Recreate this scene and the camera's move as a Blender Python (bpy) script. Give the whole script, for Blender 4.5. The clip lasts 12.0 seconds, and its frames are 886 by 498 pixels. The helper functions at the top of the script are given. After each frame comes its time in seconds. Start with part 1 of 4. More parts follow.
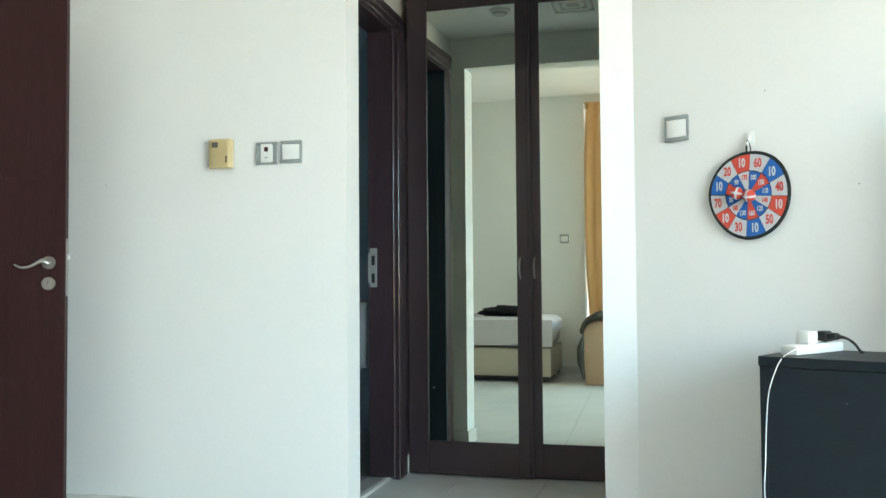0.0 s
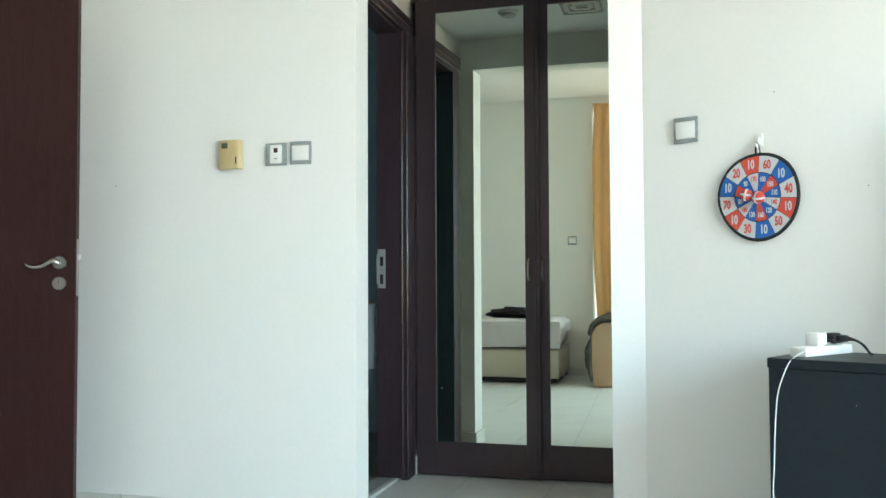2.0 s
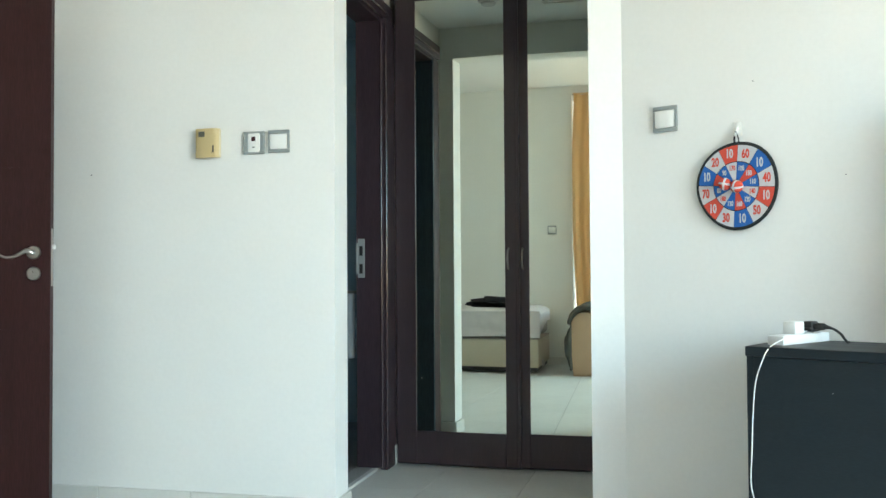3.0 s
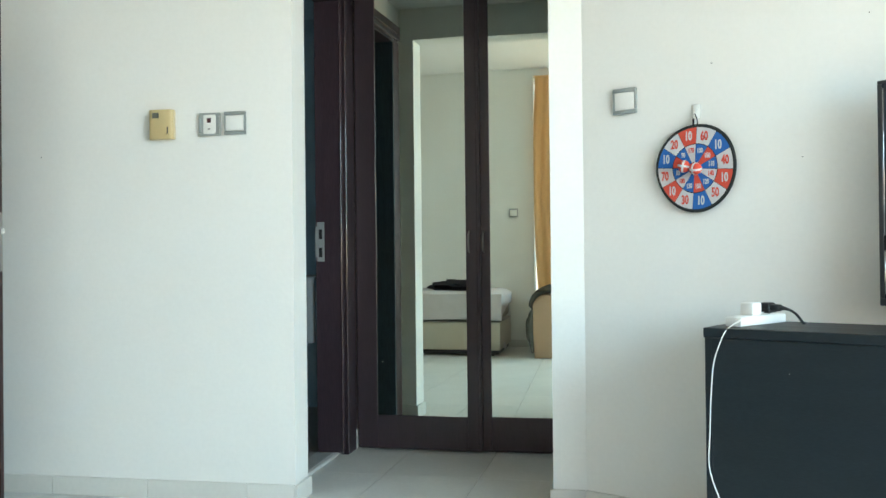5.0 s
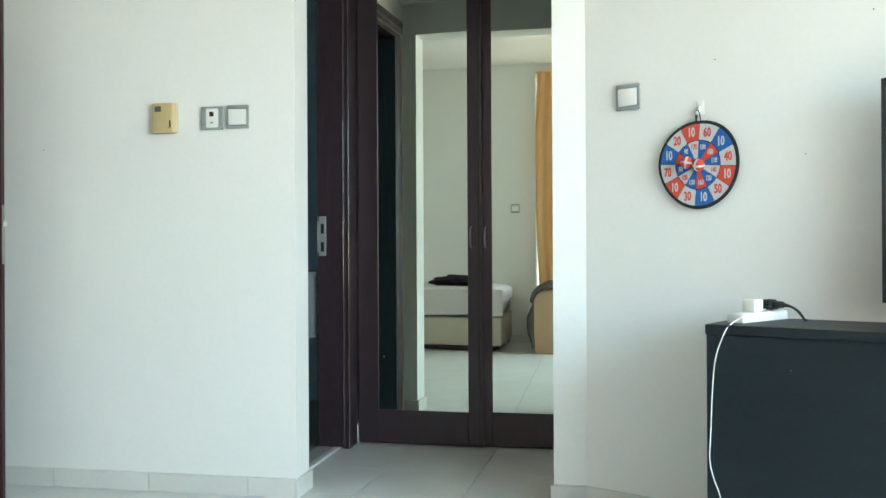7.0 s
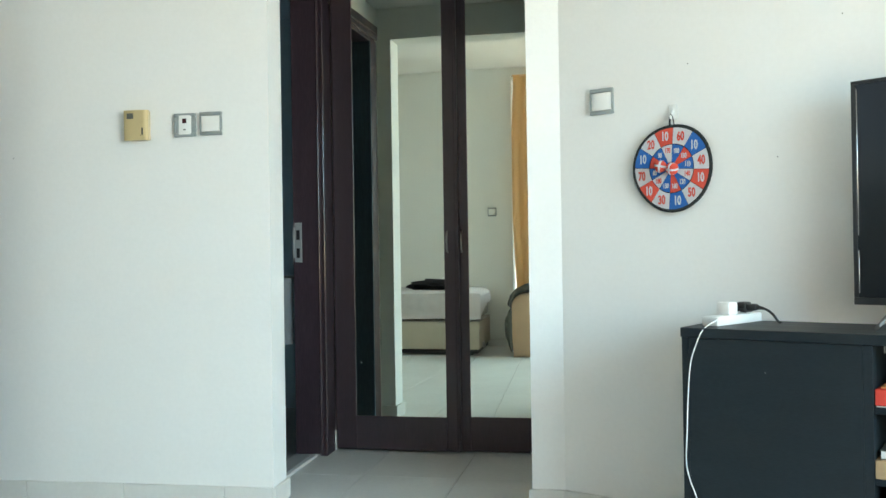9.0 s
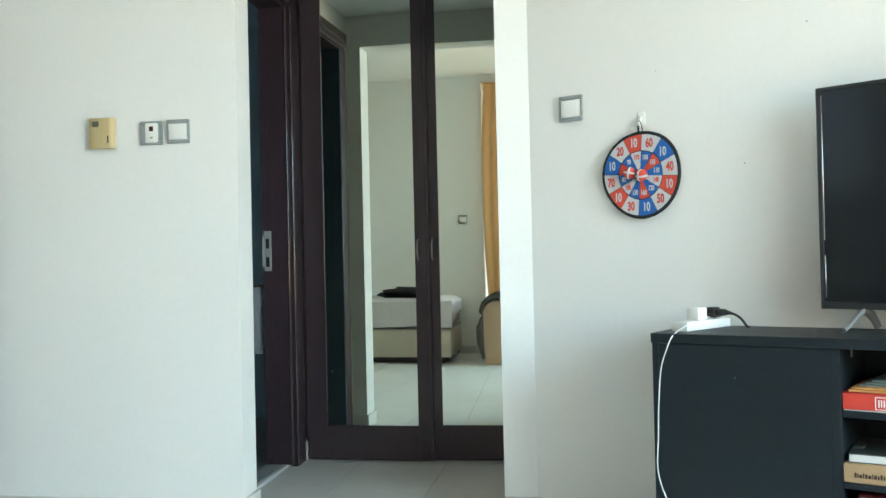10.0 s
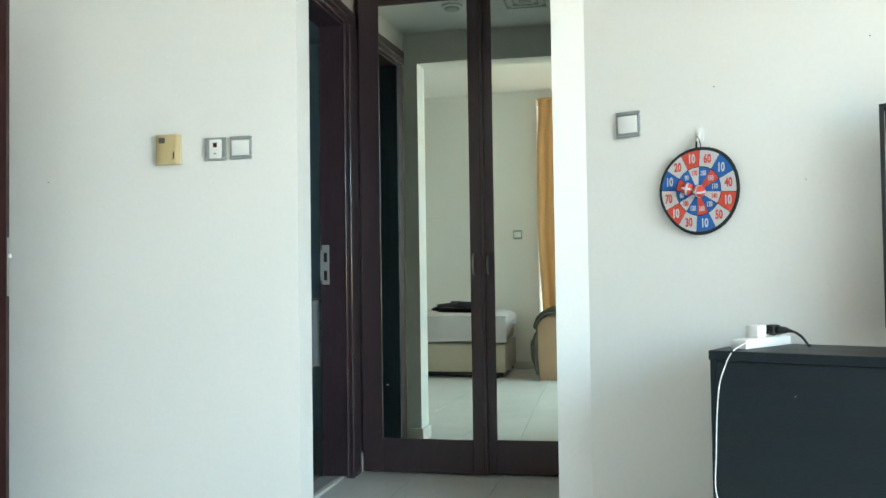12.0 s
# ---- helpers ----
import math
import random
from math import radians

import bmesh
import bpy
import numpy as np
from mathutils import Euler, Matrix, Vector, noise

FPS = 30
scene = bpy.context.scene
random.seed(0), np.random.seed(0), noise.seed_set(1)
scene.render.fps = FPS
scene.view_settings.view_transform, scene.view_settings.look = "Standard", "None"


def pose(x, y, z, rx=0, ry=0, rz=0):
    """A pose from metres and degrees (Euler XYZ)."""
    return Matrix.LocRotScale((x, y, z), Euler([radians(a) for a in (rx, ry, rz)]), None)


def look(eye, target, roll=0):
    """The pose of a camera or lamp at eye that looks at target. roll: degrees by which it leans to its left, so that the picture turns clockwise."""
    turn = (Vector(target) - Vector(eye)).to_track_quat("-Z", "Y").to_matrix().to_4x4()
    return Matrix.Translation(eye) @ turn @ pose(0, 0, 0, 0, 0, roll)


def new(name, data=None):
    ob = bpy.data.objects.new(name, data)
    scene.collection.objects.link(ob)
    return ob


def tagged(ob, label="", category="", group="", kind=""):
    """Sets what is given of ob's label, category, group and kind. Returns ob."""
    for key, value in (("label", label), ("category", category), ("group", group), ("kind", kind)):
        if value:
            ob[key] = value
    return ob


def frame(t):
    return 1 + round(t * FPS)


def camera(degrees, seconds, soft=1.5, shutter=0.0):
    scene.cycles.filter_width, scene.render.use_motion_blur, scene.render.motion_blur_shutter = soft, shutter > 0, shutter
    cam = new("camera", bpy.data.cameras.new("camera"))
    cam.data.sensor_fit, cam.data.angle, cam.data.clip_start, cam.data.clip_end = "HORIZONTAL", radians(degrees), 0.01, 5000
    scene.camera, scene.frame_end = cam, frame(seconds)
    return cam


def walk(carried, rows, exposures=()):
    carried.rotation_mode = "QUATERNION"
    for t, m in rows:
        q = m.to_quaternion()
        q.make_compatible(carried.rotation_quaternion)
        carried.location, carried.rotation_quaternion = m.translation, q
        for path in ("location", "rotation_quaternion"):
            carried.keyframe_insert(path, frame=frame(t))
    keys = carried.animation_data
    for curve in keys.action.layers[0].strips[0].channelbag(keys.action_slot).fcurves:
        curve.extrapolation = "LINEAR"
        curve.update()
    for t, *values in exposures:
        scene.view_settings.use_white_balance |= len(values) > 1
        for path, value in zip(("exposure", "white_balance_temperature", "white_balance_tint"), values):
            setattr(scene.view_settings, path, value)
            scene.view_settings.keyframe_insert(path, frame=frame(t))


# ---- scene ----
cam = camera(52.81, 12.0)
walk(cam, [
    (0.0, pose(0.0000, -0.0016, 0.9301, 92.083, 0.426, 14.111)),
    (0.5, pose(-0.0017, -0.0080, 0.9302, 92.337, 0.434, 14.555)),
    (1.0, pose(-0.0026, -0.0137, 0.9290, 92.617, 0.463, 14.862)),
    (1.5, pose(-0.0029, -0.0088, 0.9293, 92.520, 0.433, 14.752)),
    (2.0, pose(-0.0031, -0.0092, 0.9278, 92.188, 0.261, 14.578)),
    (2.5, pose(-0.0042, -0.0056, 0.9260, 91.873, 0.228, 14.096)),
    (3.0, pose(-0.0031, 0.0034, 0.9264, 91.525, 0.364, 13.317)),
    (5.0, pose(-0.0001, 0.0300, 0.9260, 90.432, 0.618, 10.908)),
    (5.5, pose(-0.0010, 0.0289, 0.9260, 90.376, 0.617, 10.777)),
    (6.0, pose(-0.0017, 0.0293, 0.9249, 90.301, 0.587, 10.754)),
    (6.5, pose(-0.0022, 0.0325, 0.9259, 90.189, 0.534, 10.629)),
    (7.0, pose(-0.0031, 0.0296, 0.9254, 90.128, 0.293, 10.978)),
    (7.2, pose(-0.0092, 0.0294, 0.9276, 89.963, 0.213, 11.177)),
    (8.8, pose(0.0005, 0.0314, 0.9289, 90.230, 0.731, 10.161)),
    (9.0, pose(0.0037, 0.0371, 0.9335, 90.322, 0.879, 9.582)),
    (9.5, pose(0.0055, 0.0446, 0.9326, 90.618, 1.103, 8.296)),
    (10.0, pose(0.0043, 0.0467, 0.9325, 90.791, 1.278, 7.739)),
    (10.5, pose(0.0046, 0.0425, 0.9323, 90.903, 1.244, 8.038)),
    (11.0, pose(0.0042, 0.0355, 0.9335, 90.998, 1.158, 8.944)),
    (11.5, pose(0.0008, 0.0272, 0.9327, 91.252, 1.026, 10.217)),
    (12.0, pose(0.0002, 0.0198, 0.9327, 91.797, 0.829, 11.184)),
], exposures=[(0.0, 2.59, 6500, 11), (3.0, 2.56, 6500, 11), (5.0, 2.51, 6500, 11), (7.0, 2.51, 6500, 11), (10.0, 2.45, 6500, 11), (12.0, 2.51, 6500, 11)])

# ---- world and light ----
world = bpy.data.worlds.new("sky")
scene.world = world
world.use_nodes = True
_n = world.node_tree.nodes
_sky = _n.new("ShaderNodeTexSky")
_sky.sky_type, _sky.sun_disc = "NISHITA", False
_sky.sun_elevation, _sky.sun_rotation = radians(60), radians(90)
world.node_tree.links.new(_sky.outputs[0], _n["Background"].inputs[0])
_n["Background"].inputs[1].default_value = 0.05


def window_lamp(name, watts, colour, m, sx, sy, spread):
    d = bpy.data.lights.new(name, "AREA")
    d.shape, d.size, d.size_y, d.energy, d.color = "RECTANGLE", sx, sy, watts, colour
    d.spread = radians(spread)
    ob = new(name, d)
    ob.matrix_world = m
    return ob


# daylight in the two windows: the sky from above, the sunlit ground from below
SKY_BLUE, GROUND_WARM = (0.51, 0.82, 1.0), (1.0, 0.81, 0.53)
window_lamp("window_sky_light", 3.0, SKY_BLUE, look((2.35, -0.50, 1.75), (-0.6, 3.2, -1.2)), 0.9, 1.4, 105)
window_lamp("window_ground_light", 1.7, GROUND_WARM, look((2.05, -0.50, 0.95), (-0.6, 3.2, 3.6)), 1.5, 0.9, 105)
window_lamp("side_window_sky_light", 10.8, SKY_BLUE, look((2.93, 0.25, 1.70), (-2.0, 2.3, -1.3)), 1.45, 1.4, 105)
window_lamp("side_window_ground_light", 5.3, GROUND_WARM, look((2.93, 0.25, 0.95), (-2.0, 2.1, 3.7)), 1.45, 0.9, 105)
# dimmer fill light in a smaller, unseen window added high beside the bed
window_lamp("bedside_window_light", 0.4, (0.74, 0.92, 1.0), look((-3.05, 0.40, 1.85), (-1.2, 3.2, 1.0)), 1.2, 0.9, 180)
# the sun falls steeply through the side window onto the floor
_d = bpy.data.lights.new("sun", "SUN")
_d.energy, _d.angle, _d.color = 3.0, radians(0.5), (1.0, 0.92, 0.78)
new("sun", _d).matrix_world = look((0, 0, 0), (-0.50, -0.06, -0.86))


# ---- materials ----
def mat(name, colour, rough=0.5, metal=0.0, spread=0.08, scale=6.0, grain=0.05, grain_scale=120.0, bump=0.05, stretch=(1, 1, 1), coat=0.0, spec=0.5, rnd=0.0, second=None):
    m = bpy.data.materials.new(name)
    m.use_nodes = True
    nt = m.node_tree
    N, L = nt.nodes, nt.links
    b = N["Principled BSDF"]
    b.inputs["Roughness"].default_value = rough
    b.inputs["Metallic"].default_value = metal
    b.inputs["Coat Weight"].default_value = coat
    b.inputs["Specular IOR Level"].default_value = spec
    tc = N.new("ShaderNodeTexCoord")
    mp = N.new("ShaderNodeMapping")
    mp.inputs["Scale"].default_value = stretch
    L.new(tc.outputs["Object"], mp.inputs[0])
    big = N.new("ShaderNodeTexNoise")
    big.inputs["Scale"].default_value, big.inputs["Detail"].default_value = scale, 4
    fine = N.new("ShaderNodeTexNoise")
    fine.inputs["Scale"].default_value, fine.inputs["Detail"].default_value = grain_scale, 3
    L.new(mp.outputs[0], big.inputs[0])
    L.new(mp.outputs[0], fine.inputs[0])
    ramp = N.new("ShaderNodeMix")
    ramp.data_type = "RGBA"
    second = second or tuple(c * (1 - spread) for c in colour)
    ramp.inputs["A"].default_value = (*[c * (1 + spread * 0.4) for c in colour], 1)
    ramp.inputs["B"].default_value = (*second, 1)
    L.new(big.outputs["Fac"], ramp.inputs["Factor"])
    gm = N.new("ShaderNodeMix")
    gm.data_type, gm.blend_type = "RGBA", "MULTIPLY"
    gm.inputs["Factor"].default_value = 1.0
    gr = N.new("ShaderNodeMapRange")
    gr.inputs["From Min"].default_value, gr.inputs["From Max"].default_value = 0.3, 0.7
    gr.inputs["To Min"].default_value, gr.inputs["To Max"].default_value = 1 - grain, 1 + grain
    L.new(fine.outputs["Fac"], gr.inputs["Value"])
    L.new(ramp.outputs["Result"], gm.inputs["A"])
    L.new(gr.outputs[0], gm.inputs["B"])
    out = gm.outputs["Result"]
    if rnd:
        oi = N.new("ShaderNodeObjectInfo")
        rr = N.new("ShaderNodeMapRange")
        rr.inputs["To Min"].default_value, rr.inputs["To Max"].default_value = 1 - rnd, 1 + rnd
        L.new(oi.outputs["Random"], rr.inputs["Value"])
        rm = N.new("ShaderNodeMix")
        rm.data_type, rm.blend_type = "RGBA", "MULTIPLY"
        rm.inputs["Factor"].default_value = 1.0
        L.new(out, rm.inputs["A"])
        L.new(rr.outputs[0], rm.inputs["B"])
        out = rm.outputs["Result"]
    L.new(out, b.inputs["Base Color"])
    if bump:
        bp = N.new("ShaderNodeBump")
        bp.inputs["Strength"].default_value, bp.inputs["Distance"].default_value = bump, 0.004
        L.new(fine.outputs["Fac"], bp.inputs["Height"])
        L.new(bp.outputs[0], b.inputs["Normal"])
        rv = N.new("ShaderNodeMapRange")
        rv.inputs["To Min"].default_value, rv.inputs["To Max"].default_value = max(0.02, rough - 0.07), min(1, rough + 0.07)
        L.new(big.outputs["Fac"], rv.inputs["Value"])
        L.new(rv.outputs[0], b.inputs["Roughness"])
    return m


PAINT = mat("wall_paint", (0.80, 0.80, 0.76), 0.75, spread=0.03, scale=1.3, grain=0.012, grain_scale=60, bump=0.12, spec=0.3)
CEIL = mat("ceiling_paint", (0.82, 0.82, 0.80), 0.85, spread=0.02, scale=1.5, grain=0.01, bump=0.05, spec=0.2)
TILE = mat("floor_tile", (0.64, 0.65, 0.63), 0.37, spread=0.07, scale=5, grain=0.03, grain_scale=45, bump=0.02, rnd=0.035)
SKIRT = mat("skirting_tile", (0.66, 0.65, 0.60), 0.35, spread=0.05, scale=6, grain=0.02, grain_scale=60, bump=0.02, rnd=0.03)
GROUT = mat("grout", (0.33, 0.32, 0.30), 0.9, spread=0.1, bump=0.2)
STONE = mat("threshold_stone", (0.36, 0.36, 0.36), 0.4, spread=0.2, scale=20, grain=0.15, grain_scale=150)
MAHOG = mat("mahogany_stain", (0.036, 0.0105, 0.0100), 0.52, spread=0.35, scale=5, grain=0.25, grain_scale=30, bump=0.04, stretch=(8, 8, 0.7), spec=0.25)
MAHOG_DARK = mat("dark_mahogany_stain", (0.055, 0.0370, 0.0435), 0.35, spread=0.22, scale=5, grain=0.12, grain_scale=30, bump=0.04, stretch=(8, 8, 0.7), coat=0.15)
JAMBWOOD = mat("dark_jamb_stain", (0.043, 0.0265, 0.0335), 0.34, spread=0.35, scale=5, grain=0.25, grain_scale=30, bump=0.04, stretch=(8, 8, 0.7), coat=0.2)
# shaded inner jamb: the bluish glare over it is put into this colour
JAMBGLARE = mat("glare_jamb_wood", (0.055, 0.088, 0.115), 0.40, spread=0.3, scale=5, grain=0.2, grain_scale=30, bump=0.04, stretch=(8, 8, 0.7))
LACQUER = mat("dark_lacquer", (0.07, 0.045, 0.05), 0.16, spread=0.2, grain=0.1, grain_scale=30, bump=0.02, stretch=(8, 8, 0.7), coat=0.8)
BLACKWOOD = mat("black_brown_foil", (0.0078, 0.0140, 0.0180), 0.48, spread=0.25, scale=4, grain=0.2, grain_scale=60, bump=0.04, stretch=(1, 6, 6), spec=0.35)
BATHTILE = mat("dark_bathroom_tile", (0.58, 0.70, 0.76), 0.4, spread=0.2, scale=5)
STEEL = mat("brushed_nickel", (0.47, 0.45, 0.42), 0.30, 1.0, spread=0.06, grain=0.05, bump=0.02)
SILVER = mat("silver_plastic", (0.31, 0.34, 0.33), 0.36, 0.25, spread=0.05, bump=0.02)
WHITEPL = mat("white_plastic", (0.80, 0.80, 0.76), 0.35, spread=0.02, grain=0.01, bump=0.0)
CREAMPL = mat("yellowed_plastic", (0.56, 0.44, 0.22), 0.42, spread=0.07, scale=20, grain=0.02, bump=0.02)
PALECREAM = mat("pale_cream_plastic", (0.62, 0.53, 0.34), 0.42, spread=0.05, scale=20, bump=0.02)
LCD = mat("lcd_grey", (0.10, 0.10, 0.08), 0.45, spread=0.1, bump=0)
DARKPL = mat("dark_plastic", (0.012, 0.012, 0.013), 0.4, spread=0.1, bump=0.02)
REDLED = mat("dark_red_lens", (0.055, 0.008, 0.010), 0.25, spread=0.1, bump=0)
BLACKCL = mat("black_cloth", (0.030, 0.029, 0.034), 0.9, spread=0.3, scale=25, grain=0.2, grain_scale=400, bump=0.4, spec=0.1)
BINDING = mat("black_binding", (0.032, 0.036, 0.036), 0.9, spread=0.2, scale=40, grain=0.2, grain_scale=500, bump=0.3, spec=0.1)
SCREEN = mat("tv_screen", (0.007, 0.009, 0.011), 0.14, spread=0.1, bump=0, spec=0.28)
BEZEL = mat("tv_bezel", (0.014, 0.015, 0.016), 0.32, spread=0.1, bump=0.01)
REDCL = mat("red_felt", (0.62, 0.085, 0.055), 0.85, spread=0.08, scale=40, grain=0.08, grain_scale=600, bump=0.25, spec=0.15)
BLUECL = mat("blue_felt", (0.028, 0.13, 0.40), 0.85, spread=0.08, scale=40, grain=0.08, grain_scale=600, bump=0.25, spec=0.15)
WHITECL = mat("white_felt", (0.54, 0.55, 0.56), 0.85, spread=0.04, scale=40, grain=0.05, grain_scale=600, bump=0.25, spec=0.15)
SHEET = mat("white_bed_sheet", (0.64, 0.595, 0.59), 0.9, spread=0.06, scale=8, grain=0.03, grain_scale=300, bump=0.3, spec=0.15)
MATTRESS = mat("grey_mattress_ticking", (0.38, 0.36, 0.32), 0.9, spread=0.1, scale=12, bump=0.3, spec=0.15)
BEDBASE = mat("cream_bed_fabric", (0.56, 0.50, 0.40), 0.85, spread=0.08, scale=6, grain=0.05, grain_scale=300, bump=0.2, spec=0.15)
TAN = mat("tan_leatherette", (0.56, 0.37, 0.23), 0.55, spread=0.1, scale=7, grain=0.05, grain_scale=150, bump=0.15)
JACKET = mat("grey_brown_fleece", (0.115, 0.108, 0.090), 0.95, spread=0.4, scale=18, grain=0.2, grain_scale=200, bump=0.6, spec=0.1)
TOWEL = mat("shaded_white_towel", (0.20, 0.22, 0.23), 0.95, spread=0.05, grain=0.08, grain_scale=300, bump=0.5, spec=0.1)
VENTGREY = mat("vent_grey", (0.58, 0.58, 0.57), 0.7, bump=0.02)
ZINC = mat("dull_zinc", (0.38, 0.40, 0.39), 0.5, 0.4, spread=0.08, scale=30, bump=0.03)
FOOTGREY = mat("grey_cast_metal", (0.27, 0.27, 0.26), 0.42, 0.35, spread=0.06, bump=0.02)
RUBBER = mat("black_cable", (0.012, 0.012, 0.012), 0.5, spread=0.1, bump=0)
REDBOX = mat("red_card", (0.60, 0.050, 0.030), 0.45, spread=0.06, scale=20, bump=0.03)
TANCARD = mat("brown_card", (0.42, 0.27, 0.14), 0.7, spread=0.08, scale=20, bump=0.1)
PAPER = mat("paper_edges", (0.74, 0.73, 0.71), 0.8, spread=0.04, scale=20, grain=0.1, grain_scale=300, bump=0.1, stretch=(1, 1, 12))
ORANGEPAPER = mat("orange_paper", (0.72, 0.36, 0.12), 0.75, spread=0.06, scale=20, bump=0.05)
GREYPAPER = mat("grey_green_paper", (0.24, 0.28, 0.25), 0.7, spread=0.08, scale=20, bump=0.05)
DARKCOVER = mat("dark_glossy_cover", (0.055, 0.060, 0.052), 0.3, spread=0.3, scale=14, bump=0.02)
DARKPRINT = mat("dark_print", (0.05, 0.03, 0.02), 0.7, spread=0.1, bump=0)
OUTSIDE = mat("hall_paint", (0.6, 0.6, 0.58), 0.8, spread=0.03, bump=0.05)

MIRROR = mat("mirror_glass", (0.82, 0.88, 0.79), 0.0, 1.0, spread=0.004, grain=0.0, bump=0)
CLEAR = bpy.data.materials.new("window_glass")
CLEAR.use_nodes = True
_b = CLEAR.node_tree.nodes["Principled BSDF"]
_b.inputs["Transmission Weight"].default_value, _b.inputs["Roughness"].default_value, _b.inputs["IOR"].default_value = 1.0, 0.0, 1.45
CURTAIN = mat("orange_curtain", (0.72, 0.52, 0.30), 0.85, spread=0.1, scale=9, grain=0.06, grain_scale=300, bump=0.2, spec=0.1)
_nt = CURTAIN.node_tree
_tr = _nt.nodes.new("ShaderNodeBsdfTranslucent")
_tr.inputs[0].default_value = (0.90, 0.66, 0.38, 1)
_mx = _nt.nodes.new("ShaderNodeMixShader")
_mx.inputs[0].default_value = 0.62
_nt.links.new(_nt.nodes["Principled BSDF"].outputs[0], _mx.inputs[1])
_nt.links.new(_tr.outputs[0], _mx.inputs[2])
_nt.links.new(_mx.outputs[0], _nt.nodes["Material Output"].inputs[0])


# ---- mesh helpers ----
def box(bm, x0, x1, y0, y1, z0, z1, bevel=0.0, seg=1, m=None):
    r = bmesh.ops.create_cube(bm, size=1.0)
    vs = r["verts"]
    for v in vs:
        v.co = Vector((x0 + (v.co.x + 0.5) * (x1 - x0), y0 + (v.co.y + 0.5) * (y1 - y0), z0 + (v.co.z + 0.5) * (z1 - z0)))
    if bevel:
        es = list({e for v in vs for e in v.link_edges})
        rb = bmesh.ops.bevel(bm, geom=es, offset=bevel, segments=seg, profile=0.5, affect="EDGES")
        vs = list({v for f in rb["faces"] for v in f.verts} | {v for v in vs if v.is_valid})
    if m is not None:
        bmesh.ops.transform(bm, matrix=m, verts=[v for v in vs if v.is_valid])
    return bm


def boxed(*a, **k):
    return box(bmesh.new(), *a, **k)


def rod(bm, p0, p1, r0, r1=None, seg=20):
    p0, p1 = Vector(p0), Vector(p1)
    d = p1 - p0
    m = Matrix.Translation((p0 + p1) / 2) @ d.to_track_quat("Z", "Y").to_matrix().to_4x4()
    bmesh.ops.create_cone(bm, cap_ends=True, segments=seg, radius1=r0, radius2=r0 if r1 is None else r1, depth=d.length, matrix=m)
    return bm


def lathe(bm, profile, m, seg=32):
    """A body turned round local z from (radius, height) pairs."""
    rings = []
    for r, h in profile:
        if r < 1e-6:
            rings.append([bm.verts.new(m @ Vector((0, 0, h)))])
        else:
            rings.append([bm.verts.new(m @ Vector((r * math.cos(2 * math.pi * i / seg), r * math.sin(2 * math.pi * i / seg), h))) for i in range(seg)])
    for a, b in zip(rings, rings[1:]):
        for i in range(seg):
            j = (i + 1) % seg
            if len(a) == 1:
                bm.faces.new((a[0], b[i], b[j]))
            elif len(b) == 1:
                bm.faces.new((a[i], a[j], b[0]))
            else:
                bm.faces.new((a[i], a[j], b[j], b[i]))
    return bm


def spline(pts, steps=10):
    pts = [Vector(p) for p in pts]
    e = [2 * pts[0] - pts[1]] + pts + [2 * pts[-1] - pts[-2]]
    out = []
    for i in range(1, len(e) - 2):
        a, b, c, d = e[i - 1:i + 3]
        for k in range(steps):
            t = k / steps
            out.append(0.5 * (2 * b + (c - a) * t + (2 * a - 5 * b + 4 * c - d) * t * t + (3 * b - a - 3 * c + d) * t ** 3))
    return out + [pts[-1]]


def tube(bm, pts, r, seg=10, radii=None, flat=1.0):
    """A round or flattened bar along a smooth line through pts."""
    path = spline(pts)
    rings = []
    side = None
    for i, p in enumerate(path):
        d = (path[min(i + 1, len(path) - 1)] - path[max(i - 1, 0)]).normalized()
        if side is None:
            side = d.orthogonal().normalized()
        side = (side - d * side.dot(d)).normalized()
        up = d.cross(side)
        q = r
        if radii:
            f = i / (len(path) - 1) * (len(radii) - 1)
            k = min(int(f), len(radii) - 2)
            q = radii[k] + (radii[k + 1] - radii[k]) * (f - k)
        rings.append([bm.verts.new(p + side * (q * math.cos(2 * math.pi * j / seg)) + up * (q * flat * math.sin(2 * math.pi * j / seg))) for j in range(seg)])
    for a, b in zip(rings, rings[1:]):
        for j in range(seg):
            k = (j + 1) % seg
            bm.faces.new((a[j], a[k], b[k], b[j]))
    bm.faces.new(rings[0])
    bm.faces.new(rings[-1])
    return bm


def finish(bm, name, material, smooth=40):
    bmesh.ops.recalc_face_normals(bm, faces=bm.faces)
    if smooth:
        lim = radians(smooth)
        for f in bm.faces:
            f.smooth = True
        for e in bm.edges:
            if len(e.link_faces) != 2 or e.calc_face_angle(0) > lim:
                e.smooth = False
    me = bpy.data.meshes.new(name)
    bm.to_mesh(me)
    bm.free()
    me.materials.append(material)
    return me


def part(name, bm, material, parent, label="", smooth=40):
    ob = new(name, finish(bm, name, material, smooth))
    ob.parent = parent
    if label:
        ob["label"] = label
    return ob


def thing(name, m, label, category, group="", kind=""):
    ob = new(name)
    ob.empty_display_size = 0.1
    ob.matrix_world = m
    return tagged(ob, label, category, group, kind)


def solid(name, bm, material, label, category, kind="", m=None, group="", smooth=40):
    ob = new(name, finish(bm, name, material, smooth))
    if m is not None:
        ob.matrix_world = m
    return tagged(ob, label, category, group, kind)


def sheet(bm, nu, nv, fn, close=False):
    g = [[bm.verts.new(fn(i / nu, j / nv)) for j in range(nv + 1)] for i in range(nu + 1)]
    for i in range(nu):
        for j in range(nv):
            bm.faces.new((g[i][j], g[i + 1][j], g[i + 1][j + 1], g[i][j + 1]))
    return bm


